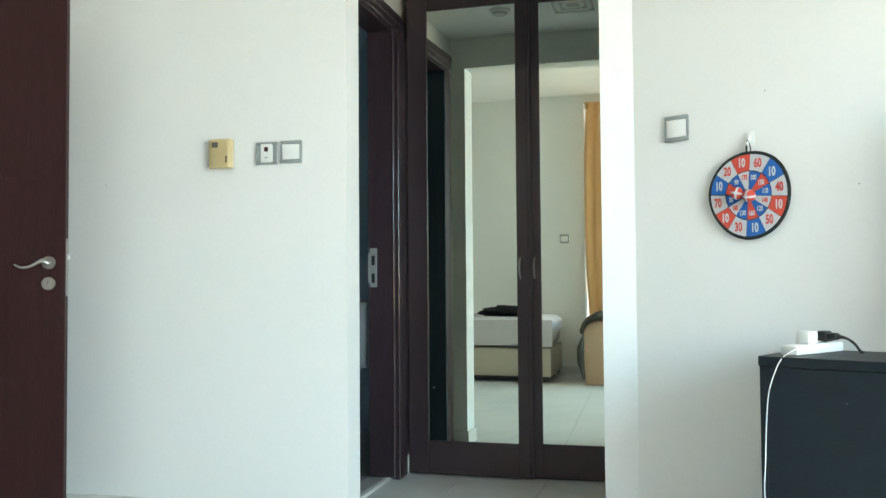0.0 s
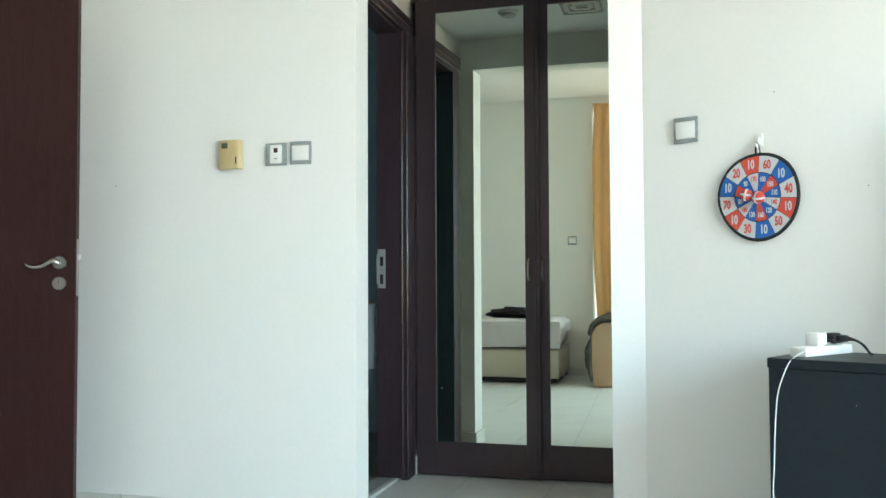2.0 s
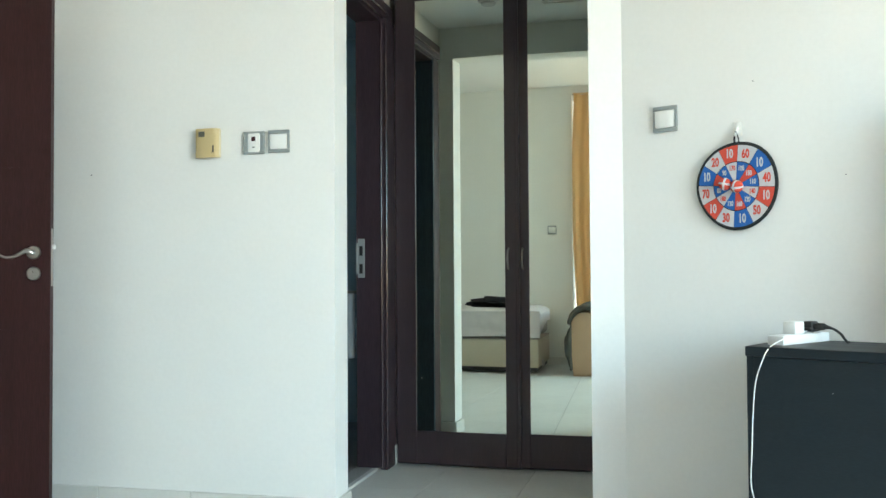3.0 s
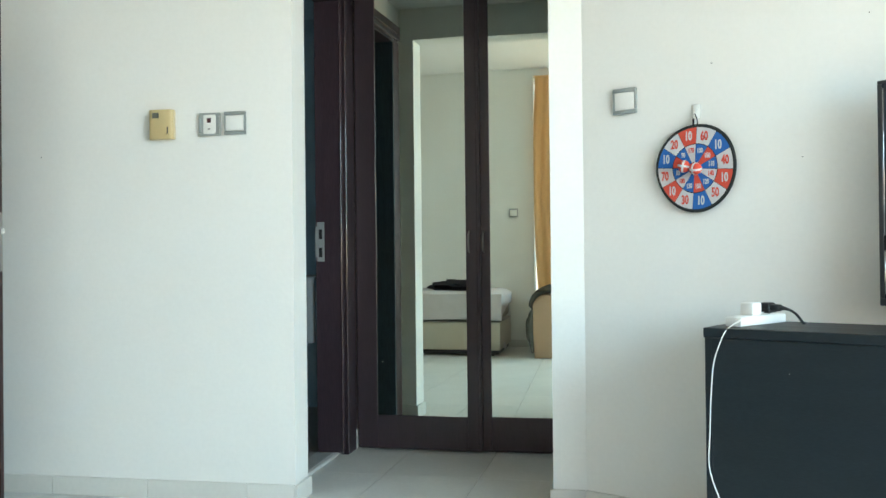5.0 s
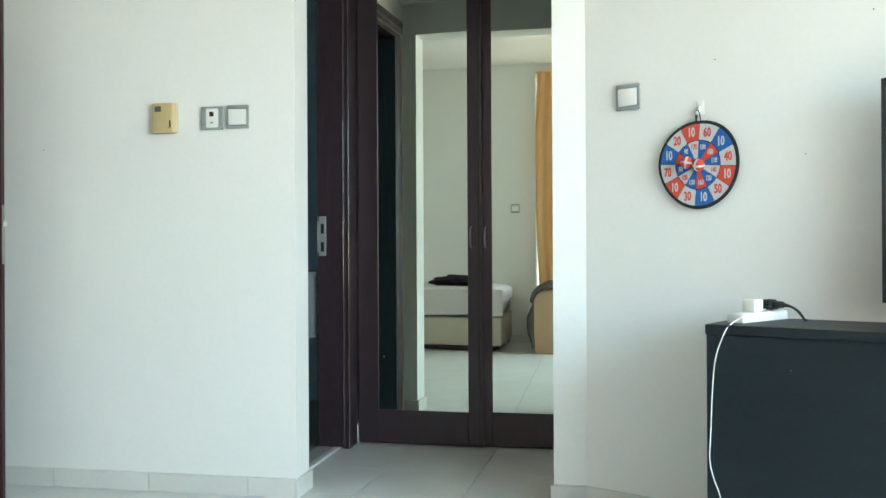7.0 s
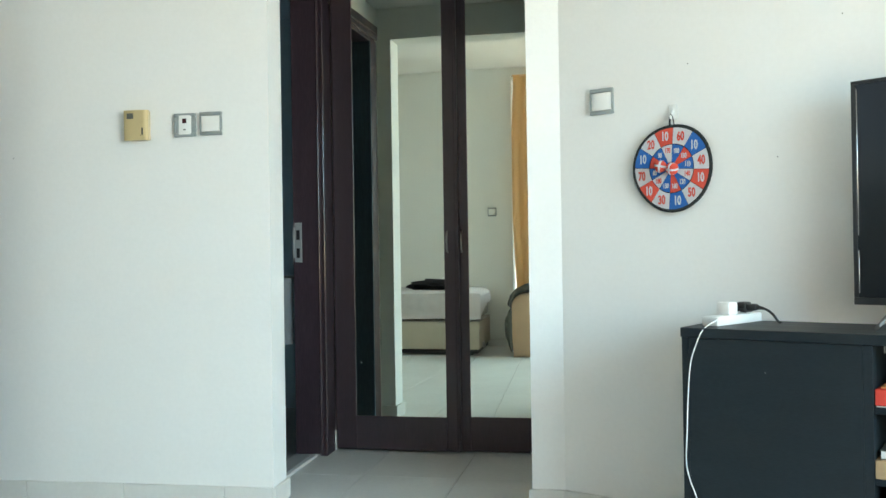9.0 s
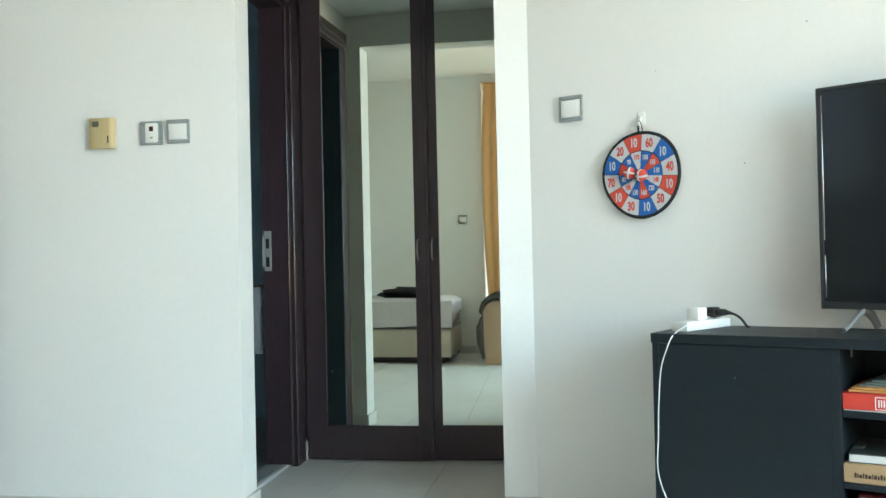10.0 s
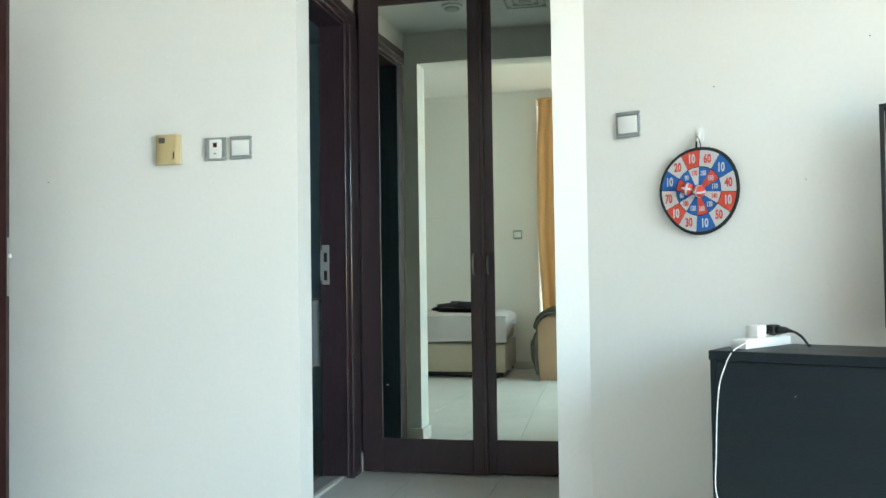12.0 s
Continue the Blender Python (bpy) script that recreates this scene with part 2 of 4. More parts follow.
def thicken(ob, t, offset=0.0):
    md = ob.modifiers.new("thickness", "SOLIDIFY")
    md.thickness, md.offset = t, offset
    return ob


def letters(name, text, size, material, parent, m, depth=0.0004, label=""):
    c = bpy.data.curves.new(name, "FONT")
    c.body, c.size, c.align_x, c.align_y, c.extrude = text, size, "CENTER", "CENTER", depth
    c.resolution_u, c.offset = 3, size * 0.034
    tmp = bpy.data.objects.new(name, c)
    scene.collection.objects.link(tmp)
    me = bpy.data.meshes.new_from_object(tmp.evaluated_get(bpy.context.evaluated_depsgraph_get()))
    bpy.data.objects.remove(tmp)
    me.materials.clear()
    me.materials.append(material)
    ob = new(name, me)
    ob.parent = parent
    ob.matrix_local = m
    if label:
        ob["label"] = label
    return ob


# ---- the large structure ----
WALL_Y = 3.22            # room face of the wall with the opening
THICK = 0.14
BACK_Y = -0.62           # room face of the window wall
WEST_X, EAST_X = -3.10, 3.00
CEIL_Z, LOW_Z = 2.80, 2.345
JAMB_L, JAMB_R, CORNER = -1.188, -0.224, -0.107
HEAD_Z = 2.165
SLANT = pose(CORNER, WALL_Y, 0, 0, 0, -27.2)   # local x along the slanted wall, local -y into the room
LT = 0.105                # thickness of the bathroom wall
VEST_X = -1.27           # room face of the small lobby's bathroom wall
WARD_Y = 4.185

solid("wall_north", boxed(WEST_X - 0.1, JAMB_L, WALL_Y, WALL_Y + THICK, 0, CEIL_Z), PAINT, "white painted plaster wall beside the lobby opening", "wall", "structure")
solid("wall_north_lintel", boxed(JAMB_L, JAMB_R, WALL_Y, WALL_Y + THICK, HEAD_Z, CEIL_Z), PAINT, "white painted lintel over the lobby opening", "wall", "structure")
solid("wall_north_pier", boxed(JAMB_R, CORNER + 0.055, WALL_Y, WALL_Y + THICK, 0, CEIL_Z), PAINT, "narrow white painted pier beside the lobby opening", "wall", "structure")
solid("wall_slanted", boxed(0, 3.75, 0, THICK, 0, CEIL_Z), PAINT, "white painted slanted wall behind the television", "wall", "structure", m=SLANT)
_w = bmesh.new()
box(_w, EAST_X, EAST_X + 0.12, BACK_Y - 0.2, -0.55, 0, CEIL_Z)
box(_w, EAST_X, EAST_X + 0.12, 1.06, 2.20, 0, CEIL_Z)
box(_w, EAST_X, EAST_X + 0.12, -0.55, 1.06, 0, 0.30)
box(_w, EAST_X, EAST_X + 0.12, -0.55, 1.06, 2.55, CEIL_Z)
solid("wall_east", _w, PAINT, "plain white painted side wall with a tall window", "wall", "structure")
_w = bmesh.new()
box(_w, WEST_X - 0.12, WEST_X, BACK_Y - 0.2, -0.30, 0, CEIL_Z)
box(_w, WEST_X - 0.12, WEST_X, 1.10, 1.72, 0, CEIL_Z)
box(_w, WEST_X - 0.12, WEST_X, -0.30, 1.10, 0, 1.35)
box(_w, WEST_X - 0.12, WEST_X, -0.30, 1.10, 2.35, CEIL_Z)
box(_w, WEST_X - 0.12, WEST_X, 2.66, WALL_Y, 0, CEIL_Z)
box(_w, WEST_X - 0.12, WEST_X, 1.72, 2.66, 2.12, CEIL_Z)
solid("wall_west", _w, PAINT, "white painted wall with an open doorway", "wall", "structure")
_w = bmesh.new()
box(_w, WEST_X - 1.3, WEST_X - 1.2, 1.2, 3.2, 0, 2.4)
box(_w, WEST_X - 1.2, WEST_X - 0.12, 1.2, 1.3, 0, 2.4)
box(_w, WEST_X - 1.2, WEST_X - 0.12, 3.1, 3.2, 0, 2.4)
box(_w, WEST_X - 1.3, WEST_X - 0.12, 1.2, 3.2, 2.4, 2.5)
box(_w, WEST_X - 1.3, WEST_X - 0.12, 1.2, 3.2, -0.1, 0.0)
solid("wall_hall", _w, OUTSIDE, "plain walls of the hall outside the doorway", "wall", "structure")
WIN_X0, WIN_X1, WIN_Z0, WIN_Z1 = -0.796, 2.85, 0.25, 2.72
_w = bmesh.new()
box(_w, WEST_X - 0.12, WIN_X0, BACK_Y - 0.2, BACK_Y, 0, CEIL_Z)
box(_w, WIN_X1, EAST_X, BACK_Y - 0.2, BACK_Y, 0, CEIL_Z)
box(_w, WIN_X0, WIN_X1, BACK_Y - 0.2, BACK_Y, 0, WIN_Z0)
box(_w, WIN_X0, WIN_X1, BACK_Y - 0.2, BACK_Y, WIN_Z1, CEIL_Z)
solid("wall_south", _w, PAINT, "white painted wall with a wide window", "wall", "structure")
_w = thing("window_1", pose(0, BACK_Y - 0.12, 0), "wide daylight window with slim pale frame", "window", kind="structure")
for _a in (WIN_X0 - 0.046, (WIN_X0 + WIN_X1) / 2 - 0.025, WIN_X1 - 0.05):
    part("window_frame", boxed(_a, _a + 0.05, -0.03, 0.03, WIN_Z0, WIN_Z1, 0.004), WHITEPL, _w)
for _a in (WIN_Z0, WIN_Z1 - 0.05):
    part("window_frame", boxed(WIN_X0 + 0.004, WIN_X1 - 0.05, -0.028, 0.028, _a, _a + 0.05, 0.004), WHITEPL, _w)
for _a, _c in ((WIN_X0 + 0.004, (WIN_X0 + WIN_X1) / 2 - 0.025), ((WIN_X0 + WIN_X1) / 2 + 0.025, WIN_X1 - 0.05)):
    part("pane", boxed(_a, _c, -0.004, 0.004, WIN_Z0 + 0.05, WIN_Z1 - 0.05), CLEAR, _w).visible_shadow = False
_w = thing("window_2", pose(EAST_X + 0.06, -0.5, 0), "tall side window with slim pale frame", "window", kind="structure")
for _a in (-0.05, 1.51):
    part("window_frame", boxed(-0.03, 0.03, _a, _a + 0.05, 0.30, 2.55, 0.004), WHITEPL, _w)
for _a in (0.30, 2.50):
    part("window_frame", boxed(-0.028, 0.028, 0.0, 1.51, _a, _a + 0.05, 0.004), WHITEPL, _w)
part("pane", boxed(-0.004, 0.004, 0.0, 1.51, 0.35, 2.50), CLEAR, _w).visible_shadow = False
# unseen window, added to hold the bedside fill light
_w = thing("window_3", pose(WEST_X - 0.06, 0, 0), "small high window beside the bed, unseen and added for fill light", "window", kind="structure")
for _a in (-0.30, 1.05):
    part("window_frame", boxed(-0.03, 0.03, _a, _a + 0.05, 1.35, 2.35, 0.004), WHITEPL, _w)
for _a in (1.35, 2.30):
    part("window_frame", boxed(-0.028, 0.028, -0.25, 1.05, _a, _a + 0.05, 0.004), WHITEPL, _w)
part("pane", boxed(-0.004, 0.004, -0.25, 1.05, 1.40, 2.30), CLEAR, _w).visible_shadow = False
solid("ceiling", boxed(WEST_X - 0.12, EAST_X + 0.12, BACK_Y - 0.2, WALL_Y + 0.02, CEIL_Z, CEIL_Z + 0.1), CEIL, "flat white painted ceiling", "ceiling", "structure")
solid("ceiling_lobby", boxed(VEST_X - LT, 0.10, WALL_Y + THICK, 4.80, LOW_Z, LOW_Z + 0.1), CEIL, "lower white painted lobby ceiling", "ceiling", "structure")

# lobby and bathroom shell
DOOR_Y0, DOOR_Y1, DOOR_Z = 3.49, 4.06, 2.155
_w = bmesh.new()
box(_w, VEST_X - LT, VEST_X, WALL_Y + THICK, DOOR_Y0, 0, LOW_Z)
box(_w, VEST_X - LT, VEST_X, DOOR_Y1, 4.80, 0, LOW_Z)
box(_w, VEST_X - LT, VEST_X, DOOR_Y0, DOOR_Y1, DOOR_Z, LOW_Z)
solid("wall_lobby_west", _w, PAINT, "white painted lobby wall with a bathroom doorway", "wall", "structure")
solid("wall_lobby_east", boxed(-0.03, 0.10, WALL_Y + THICK, 4.80, 0, LOW_Z), PAINT, "white painted end wall of the lobby", "wall", "structure")
solid("wall_lobby_north", boxed(VEST_X, -0.03, 4.78, 4.90, 0, LOW_Z), PAINT, "plain wall behind the wardrobe", "wall", "structure")
_w = bmesh.new()
box(_w, -2.70, -2.60, 3.36, 5.40, 0, 2.5)
box(_w, -2.60, VEST_X - LT, 5.30, 5.40, 0, 2.5)
box(_w, VEST_X - LT, VEST_X - LT + 0.1, 4.80, 5.30, 0, 2.5)
box(_w, -2.60, VEST_X - LT, 3.362, 3.37, 0, 2.5)
box(_w, -2.70, VEST_X - LT, 3.36, 5.40, 2.40, 2.5)
solid("wall_bathroom", _w, BATHTILE, "dark tiled walls of the unlit bathroom", "wall", "structure")

# floor: grout bed with separate tiles
floor = solid("floor", boxed(-3.22, 3.2, -0.9, 5.4, -0.12, -0.003), GROUT, "large pale beige-grey ceramic floor tiles with thin joints", "floor", "structure")
PITCH, TX, TY = 0.41, -0.565, 3.70

# skirting tiles
_sk = finish(boxed(0.001, PITCH - 0.001, -0.012, 0, 0, 0.072, 0.002), "skirting_tile", SKIRT)


def skirting(m, length, offset, label, tall=1.0):
    b = thing("baseboard", m, label, "baseboard", kind="structure")
    x = -offset
    while x < length:
        x0, x1 = max(x, 0), min(x + PITCH, length)
        if x1 - x0 > 0.01:
            ob = new("skirting_tile", _sk)
            ob.parent = b
            ob.location = (x0, 0, 0)
            ob.scale = ((x1 - x0) / PITCH, 1, tall)
        x += PITCH
    return b


_lab = "pale ceramic tile skirting along the wall"
skirting(pose(WEST_X, WALL_Y, 0), JAMB_L - WEST_X, WEST_X - (-2.197 - 3 * PITCH), _lab)
skirting(pose(JAMB_L, WALL_Y - 0.012, 0, 0, 0, 90), THICK + 0.024, 0.0, _lab)
skirting(pose(JAMB_L, WALL_Y + THICK, 0, 0, 0, 180), 0.08, 0.0, _lab)
skirting(pose(JAMB_R - 0.012, WALL_Y, 0), CORNER - JAMB_R + 0.008, 0.1, _lab, 1.32)
skirting(SLANT, 3.4, 0.2, _lab, 1.32)
skirting(pose(WIN_X1, BACK_Y, 0, 0, 0, 180), WIN_X1 - WEST_X, 0.1, _lab)

# bathroom door frame and threshold
bd = thing("door_1", pose(VEST_X, DOOR_Y1, 0), "dark mahogany bathroom door frame standing open to an unlit room", "door frame", kind="structure")
JT = 0.03
part("jamb", boxed(-LT - 0.004, 0.018, -JT, 0, 0.012, DOOR_Z - 0.002, 0.003), JAMBWOOD, bd, "mahogany jamb with strike plate")
part("jamb", boxed(-LT - 0.004, 0.012, DOOR_Y0 - DOOR_Y1, DOOR_Y0 - DOOR_Y1 + JT, 0.012, DOOR_Z - 0.002, 0.003), JAMBGLARE, bd, "shaded inner jamb with bluish glare put into its colour")
part("head", boxed(-LT - 0.004, 0.012, DOOR_Y0 - DOOR_Y1 + JT, -JT, DOOR_Z - JT, DOOR_Z - 0.002, 0.003), JAMBWOOD, bd)


_c = part("casing", boxed(0, 0.040, -0.012, 0.122, 0, DOOR_Z - 0.012, 0.004), JAMBWOOD, bd)
for _x, _y in ((0.017, -0.033), (0.036, -0.014)):
    part("bead", rod(bmesh.new(), (_x, _y, 0.012), (_x, _y, DOOR_Z - 0.04), 0.005, seg=16), LACQUER, _c, "glossy rounded bead")
part("casing", boxed(0, 0.014, DOOR_Y0 - DOOR_Y1 - 0.075, DOOR_Y0 - DOOR_Y1 + 0.02, 0, DOOR_Z - 0.012, 0.003), MAHOG, bd)
_c = part("casing", boxed(0, 0.030, DOOR_Y0 - DOOR_Y1 - 0.055, 0.122, DOOR_Z - 0.012, DOOR_Z + 0.068, 0.004), JAMBWOOD, bd)
for _x, _z in ((0.022, -0.012), (0.032, 0.016)):
    part("bead", rod(bmesh.new(), (_x, DOOR_Y0 - DOOR_Y1 - 0.028, DOOR_Z + _z), (_x, 0.03, DOOR_Z + _z), 0.005, seg=16), LACQUER, _c, "glossy rounded bead")
part("threshold_edge", boxed(-0.034, -0.010, DOOR_Y0 - DOOR_Y1 + 0.002, -0.013, -0.003, 0.013, 0.003), TILE, bd, "pale stone edge strip")
part("threshold", boxed(-LT - 0.01, -0.035, DOOR_Y0 - DOOR_Y1 + 0.002, -0.002, -0.003, 0.012, 0.003), STONE, bd, "grey stone threshold")
_p = bmesh.new()
box(_p, -0.101, -0.066, -JT - 0.003, -JT + 0.0005, 0.905, 1.090, 0.001)
box(_p, -0.111, -0.101, -JT - 0.003, -JT + 0.0005, 0.925, 1.068, 0.001)
_sp = part("strike_plate", _p, ZINC, bd, "dull steel strike plate")
for _z in (0.925, 1.010):
    part("slot", boxed(-0.092, -0.076, -JT - 0.004, -JT - 0.002, _z, _z + 0.045), DARKPL, _sp)

# ---- wardrobe ----
wr = thing("wardrobe", pose(0, WARD_Y, 0), "built-in dark mahogany wardrobe with full-height mirror doors", "wardrobe")
W0, W1, WM = -1.229, -0.035, -0.632
_c = bmesh.new()
box(_c, W0, W0 + 0.03, 0.03, 0.58, 0, LOW_Z - 0.003)
box(_c, W1 - 0.03, W1, 0.03, 0.58, 0, LOW_Z - 0.003)
box(_c, W0 + 0.03, W1 - 0.03, 0.56, 0.58, 0, LOW_Z - 0.003)
box(_c, W0 + 0.03, W1 - 0.03, 0.03, 0.56, LOW_Z - 0.04, LOW_Z - 0.003)
box(_c, W0 + 0.03, W1 - 0.03, 0.03, 0.56, 0.0, 0.02)
part("carcass", _c, MAHOG_DARK, wr)
part("filler_strip", boxed(VEST_X + 0.0405, W0 + 0.0035, 0.002, 0.03, 0.096, 2.32), MAHOG_DARK, wr)
part("cornice", boxed(W0, W1, 0.004, 0.03, 2.325, LOW_Z - 0.003, 0.002), MAHOG_DARK, wr)


def mirror_door(x0, x1, m0, m1, hinge, turn, side):
    d = new("door")
    d.parent = wr
    d.matrix_local = pose(hinge, 0, 0, 0, 0, turn)
    x0, x1, m0, m1 = (v - hinge for v in (x0, x1, m0, m1))
    zb, zt, t = 0.008, 2.322, 0.024
    for name, b in (("stile", (x0, m0, 0, t, zb, zt)), ("stile", (m1, x1, 0, t, zb, zt)), ("bottom_rail", (m0, m1, 0, t, zb, 0.166)), ("top_rail", (m0, m1, 0, t, 2.255, zt))):
        part(name, boxed(*b, bevel=0.002), MAHOG_DARK, d)
    part("mirror", boxed(m0 - 0.004, m1 + 0.004, 0.007, 0.012, 0.163, 2.258), MIRROR, d, "full-height mirror pane", smooth=0)
    if hinge < -1.0:
        part("paint_speck", boxed(-1.104 - hinge, -1.099 - hinge, 0.0062, 0.0071, 0.417, 0.422, 0.0004), WHITEPL, d)
    hx = side - hinge
    part("handle", tube(bmesh.new(), [(hx, 0.004, 0.940), (hx, -0.018, 0.955), (hx, -0.026, 0.99), (hx, -0.018, 1.025), (hx, 0.004, 1.040)], 0.0045), STEEL, d, "bowed metal handle")


mirror_door(W0 + 0.004, WM - 0.001, -1.128, -0.687, W0 + 0.004, -2.2, -0.670)
mirror_door(WM + 0.001, W1 - 0.004, -0.576, -0.13, W1 - 0.004, 0.0, -0.606)
part("meeting_strip", boxed(WM - 0.0011, WM + 0.0135, -0.0222, -0.0004, 0.008, 2.322), MAHOG_DARK, wr)
solid("skirting_scrap", boxed(VEST_X, VEST_X + 0.044, DOOR_Y1 + 0.107, WARD_Y - 0.002, 0, 0.095, 0.004), PAINT, "broken white plaster end between trim and wardrobe", "trim", "structure")

# lobby ceiling fittings, seen in the mirrors
sd = thing("smoke_detector", pose(-0.855, 3.81, LOW_Z), "round white smoke detector on the lobby ceiling", "smoke detector")
part("base", lathe(bmesh.new(), [(0, 0), (0.055, 0), (0.055, -0.012), (0.05, -0.016), (0, -0.016)], pose(0, 0, 0)), WHITEPL, sd)
part("sensor", lathe(bmesh.new(), [(0.040, -0.016), (0.040, -0.021), (0.034, -0.027), (0, -0.028)], pose(0, 0, 0)), VENTGREY, sd)
av = thing("ceiling_vent", pose(-0.445, 3.865, LOW_Z), "square white louvred air vent in the lobby ceiling", "air vent")
part("backing", boxed(-0.105, 0.105, -0.105, 0.105, -0.004, 0), VENTGREY, av)
for _k in range(3):
    _r = 0.115 - _k * 0.036
    _b = bmesh.new()
    for _s in (-1, 1):
        box(_b, -_r, _r, _s * _r - 0.012, _s * _r + 0.012, -0.02 + 0.003 * _k, -0.004)
        box(_b, _s * _r - 0.012, _s * _r + 0.012, -_r + 0.012, _r - 0.012, -0.02 + 0.003 * _k, -0.004)
    part("louvre_ring", _b, WHITEPL, av)

# towel in the bathroom: white cloth, its shade put into the grey colour
tw = thing("hanging_towel", pose(VEST_X - LT, 4.076, 0), "white towel, greyed for shade, hanging on a rail in the dark bathroom", "towel")
_b = sheet(bmesh.new(), 24, 12, lambda u, v: Vector((-0.45 + 0.424 * u, -0.014 + 0.008 * math.sin(u * 26), 0.52 + 0.31 * v)))
thicken(part("cloth", _b, TOWEL, tw), 0.010)
part("rail", rod(bmesh.new(), (-0.50, 0.0, 0.835), (0.0, 0.0, 0.835), 0.008), STEEL, tw)
part("wall_flange", rod(bmesh.new(), (-0.012, 0.0, 0.835), (0.0, 0.0, 0.835), 0.013), STEEL, tw)

# ---- open entrance door ----
ed = thing("door_2", pose(-2.240, 2.965, 0, 0, 0, 21), "tall dark mahogany room door standing open against the wall", "door", kind="structure")
_b = bmesh.new()
box(_b, -0.90, 0, 0, 0.04, 0.008, 2.10, 0.002)
leaf = part("leaf", _b, MAHOG, ed)
for _z in (0.72, 1.335):
    part("groove", boxed(-0.80, -0.10, -0.0010, 0.001, _z, _z + 0.003, 0.0004), MAHOG, ed)
_m = pose(-0.060, 0, 1.013, 90, 0, 0)
h = part("lever_handle", lathe(bmesh.new(), [(0, 0), (0.0255, 0), (0.0255, 0.007), (0.023, 0.010), (0, 0.010)], _m), STEEL, ed, "brushed nickel lever on a round rose")
_b = rod(bmesh.new(), (-0.060, -0.008, 1.013), (-0.060, -0.050, 1.013), 0.0085)
tube(_b, [(-0.046, -0.050, 1.008), (-0.058, -0.053, 1.016), (-0.072, -0.054, 1.019), (-0.090, -0.054, 1.009), (-0.112, -0.053, 0.998), (-0.138, -0.052, 0.994), (-0.157, -0.050, 0.998), (-0.170, -0.048, 1.006)], 0.008, radii=[0.007, 0.010, 0.010, 0.008, 0.006, 0.0055, 0.0045, 0.003], flat=0.8)
part("lever", _b, STEEL, h)
_m = pose(-0.060, 0, 0.933, 90, 0, 0)
k = part("key_escutcheon", lathe(bmesh.new(), [(0, 0), (0.0255, 0), (0.0255, 0.006), (0.023, 0.009), (0, 0.009)], _m), STEEL, ed, "round nickel keyhole cover")
_b = rod(bmesh.new(), (-0.060, -0.0085, 0.939), (-0.060, -0.0115, 0.939), 0.0085, seg=20)
box(_b, -0.064, -0.056, -0.0110, -0.0085, 0.920, 0.936, 0.0015)
part("lock_cylinder", _b, STEEL, k)
part("keyhole", boxed(-0.0608, -0.0592, -0.0119, -0.0112, 0.934, 0.944), DARKPL, k)
lp = part("lock_plate", boxed(-0.0005, 0.0015, 0.009, 0.031, 0.885, 1.105, 0.0006), STEEL, ed, "steel lock face plate")
part("latch", boxed(0.0015, 0.012, 0.013, 0.027, 1.025, 1.045, 0.003), WHITEPL, lp)
for _z in (0.25, 1.05, 1.85):
    part("hinge", rod(bmesh.new(), (-0.905, 0.02, _z), (-0.905, 0.02, _z + 0.1), 0.008), STEEL, ed)

# ---- wall fittings ----
def plate(m, label, kind):
    """A square switch plate of 88 mm: silver frame, white insert; local -y faces the room."""
    t = thing(kind, m, label, "switch")
    a = 0.0445
    f = bmesh.new()
    for b in ((-a, a, 0.030, a), (-a, a, -a, -0.030), (-a, -0.036, -0.030, 0.030), (0.036, a, -0.030, 0.030)):
        box(f, b[0], b[1], -0.012, 0, b[2], b[3], 0.0035, 2)
    part("frame", f, SILVER, t, "silver plastic frame")
    return t


s2 = plate(pose(-1.4145, WALL_Y, 1.440), "white rocker light switch in a silver square frame", "light_switch")
part("rocker", boxed(-0.0355, 0.0355, -0.0135, -0.001, -0.0295, 0.0295, 0.003, 2, m=pose(0, 0, 0, 2.5)), WHITEPL, s2)
s1 = plate(pose(-1.5185, WALL_Y, 1.438), "white key-card switch with dark red window, silver frame", "card_switch")
part("insert", boxed(-0.0358, 0.0358, -0.0098, -0.001, -0.0298, 0.0298), SILVER, s1)
part("cover", boxed(-0.024, 0.027, -0.0125, -0.005, -0.038, 0.038, 0.003, 2), WHITEPL, s1)
part("red_window", boxed(-0.008, 0.009, -0.0135, -0.0125, 0.006, 0.024, 0.0004), REDLED, s1)
part("print_bar", boxed(-0.005, 0.006, -0.0132, -0.0124, -0.020, -0.016), LCD, s1)
s3 = plate(SLANT @ pose(0.1675, 0, 1.447), "white rocker light switch in a silver square frame", "light_switch")
part("rocker", boxed(-0.0355, 0.0355, -0.0135, -0.001, -0.0295, 0.0295, 0.003, 2, m=pose(0, 0, 0, 2.5)), WHITEPL, s3)
s4 = plate(pose(-1.000, BACK_Y, 1.350, 0, 0, 180), "white switch in a silver square frame", "light_switch")
part("rocker", boxed(-0.0355, 0.0355, -0.0135, -0.001, -0.0295, 0.0295, 0.003, 2, m=pose(0, 0, 0, 2.5)), WHITEPL, s4)

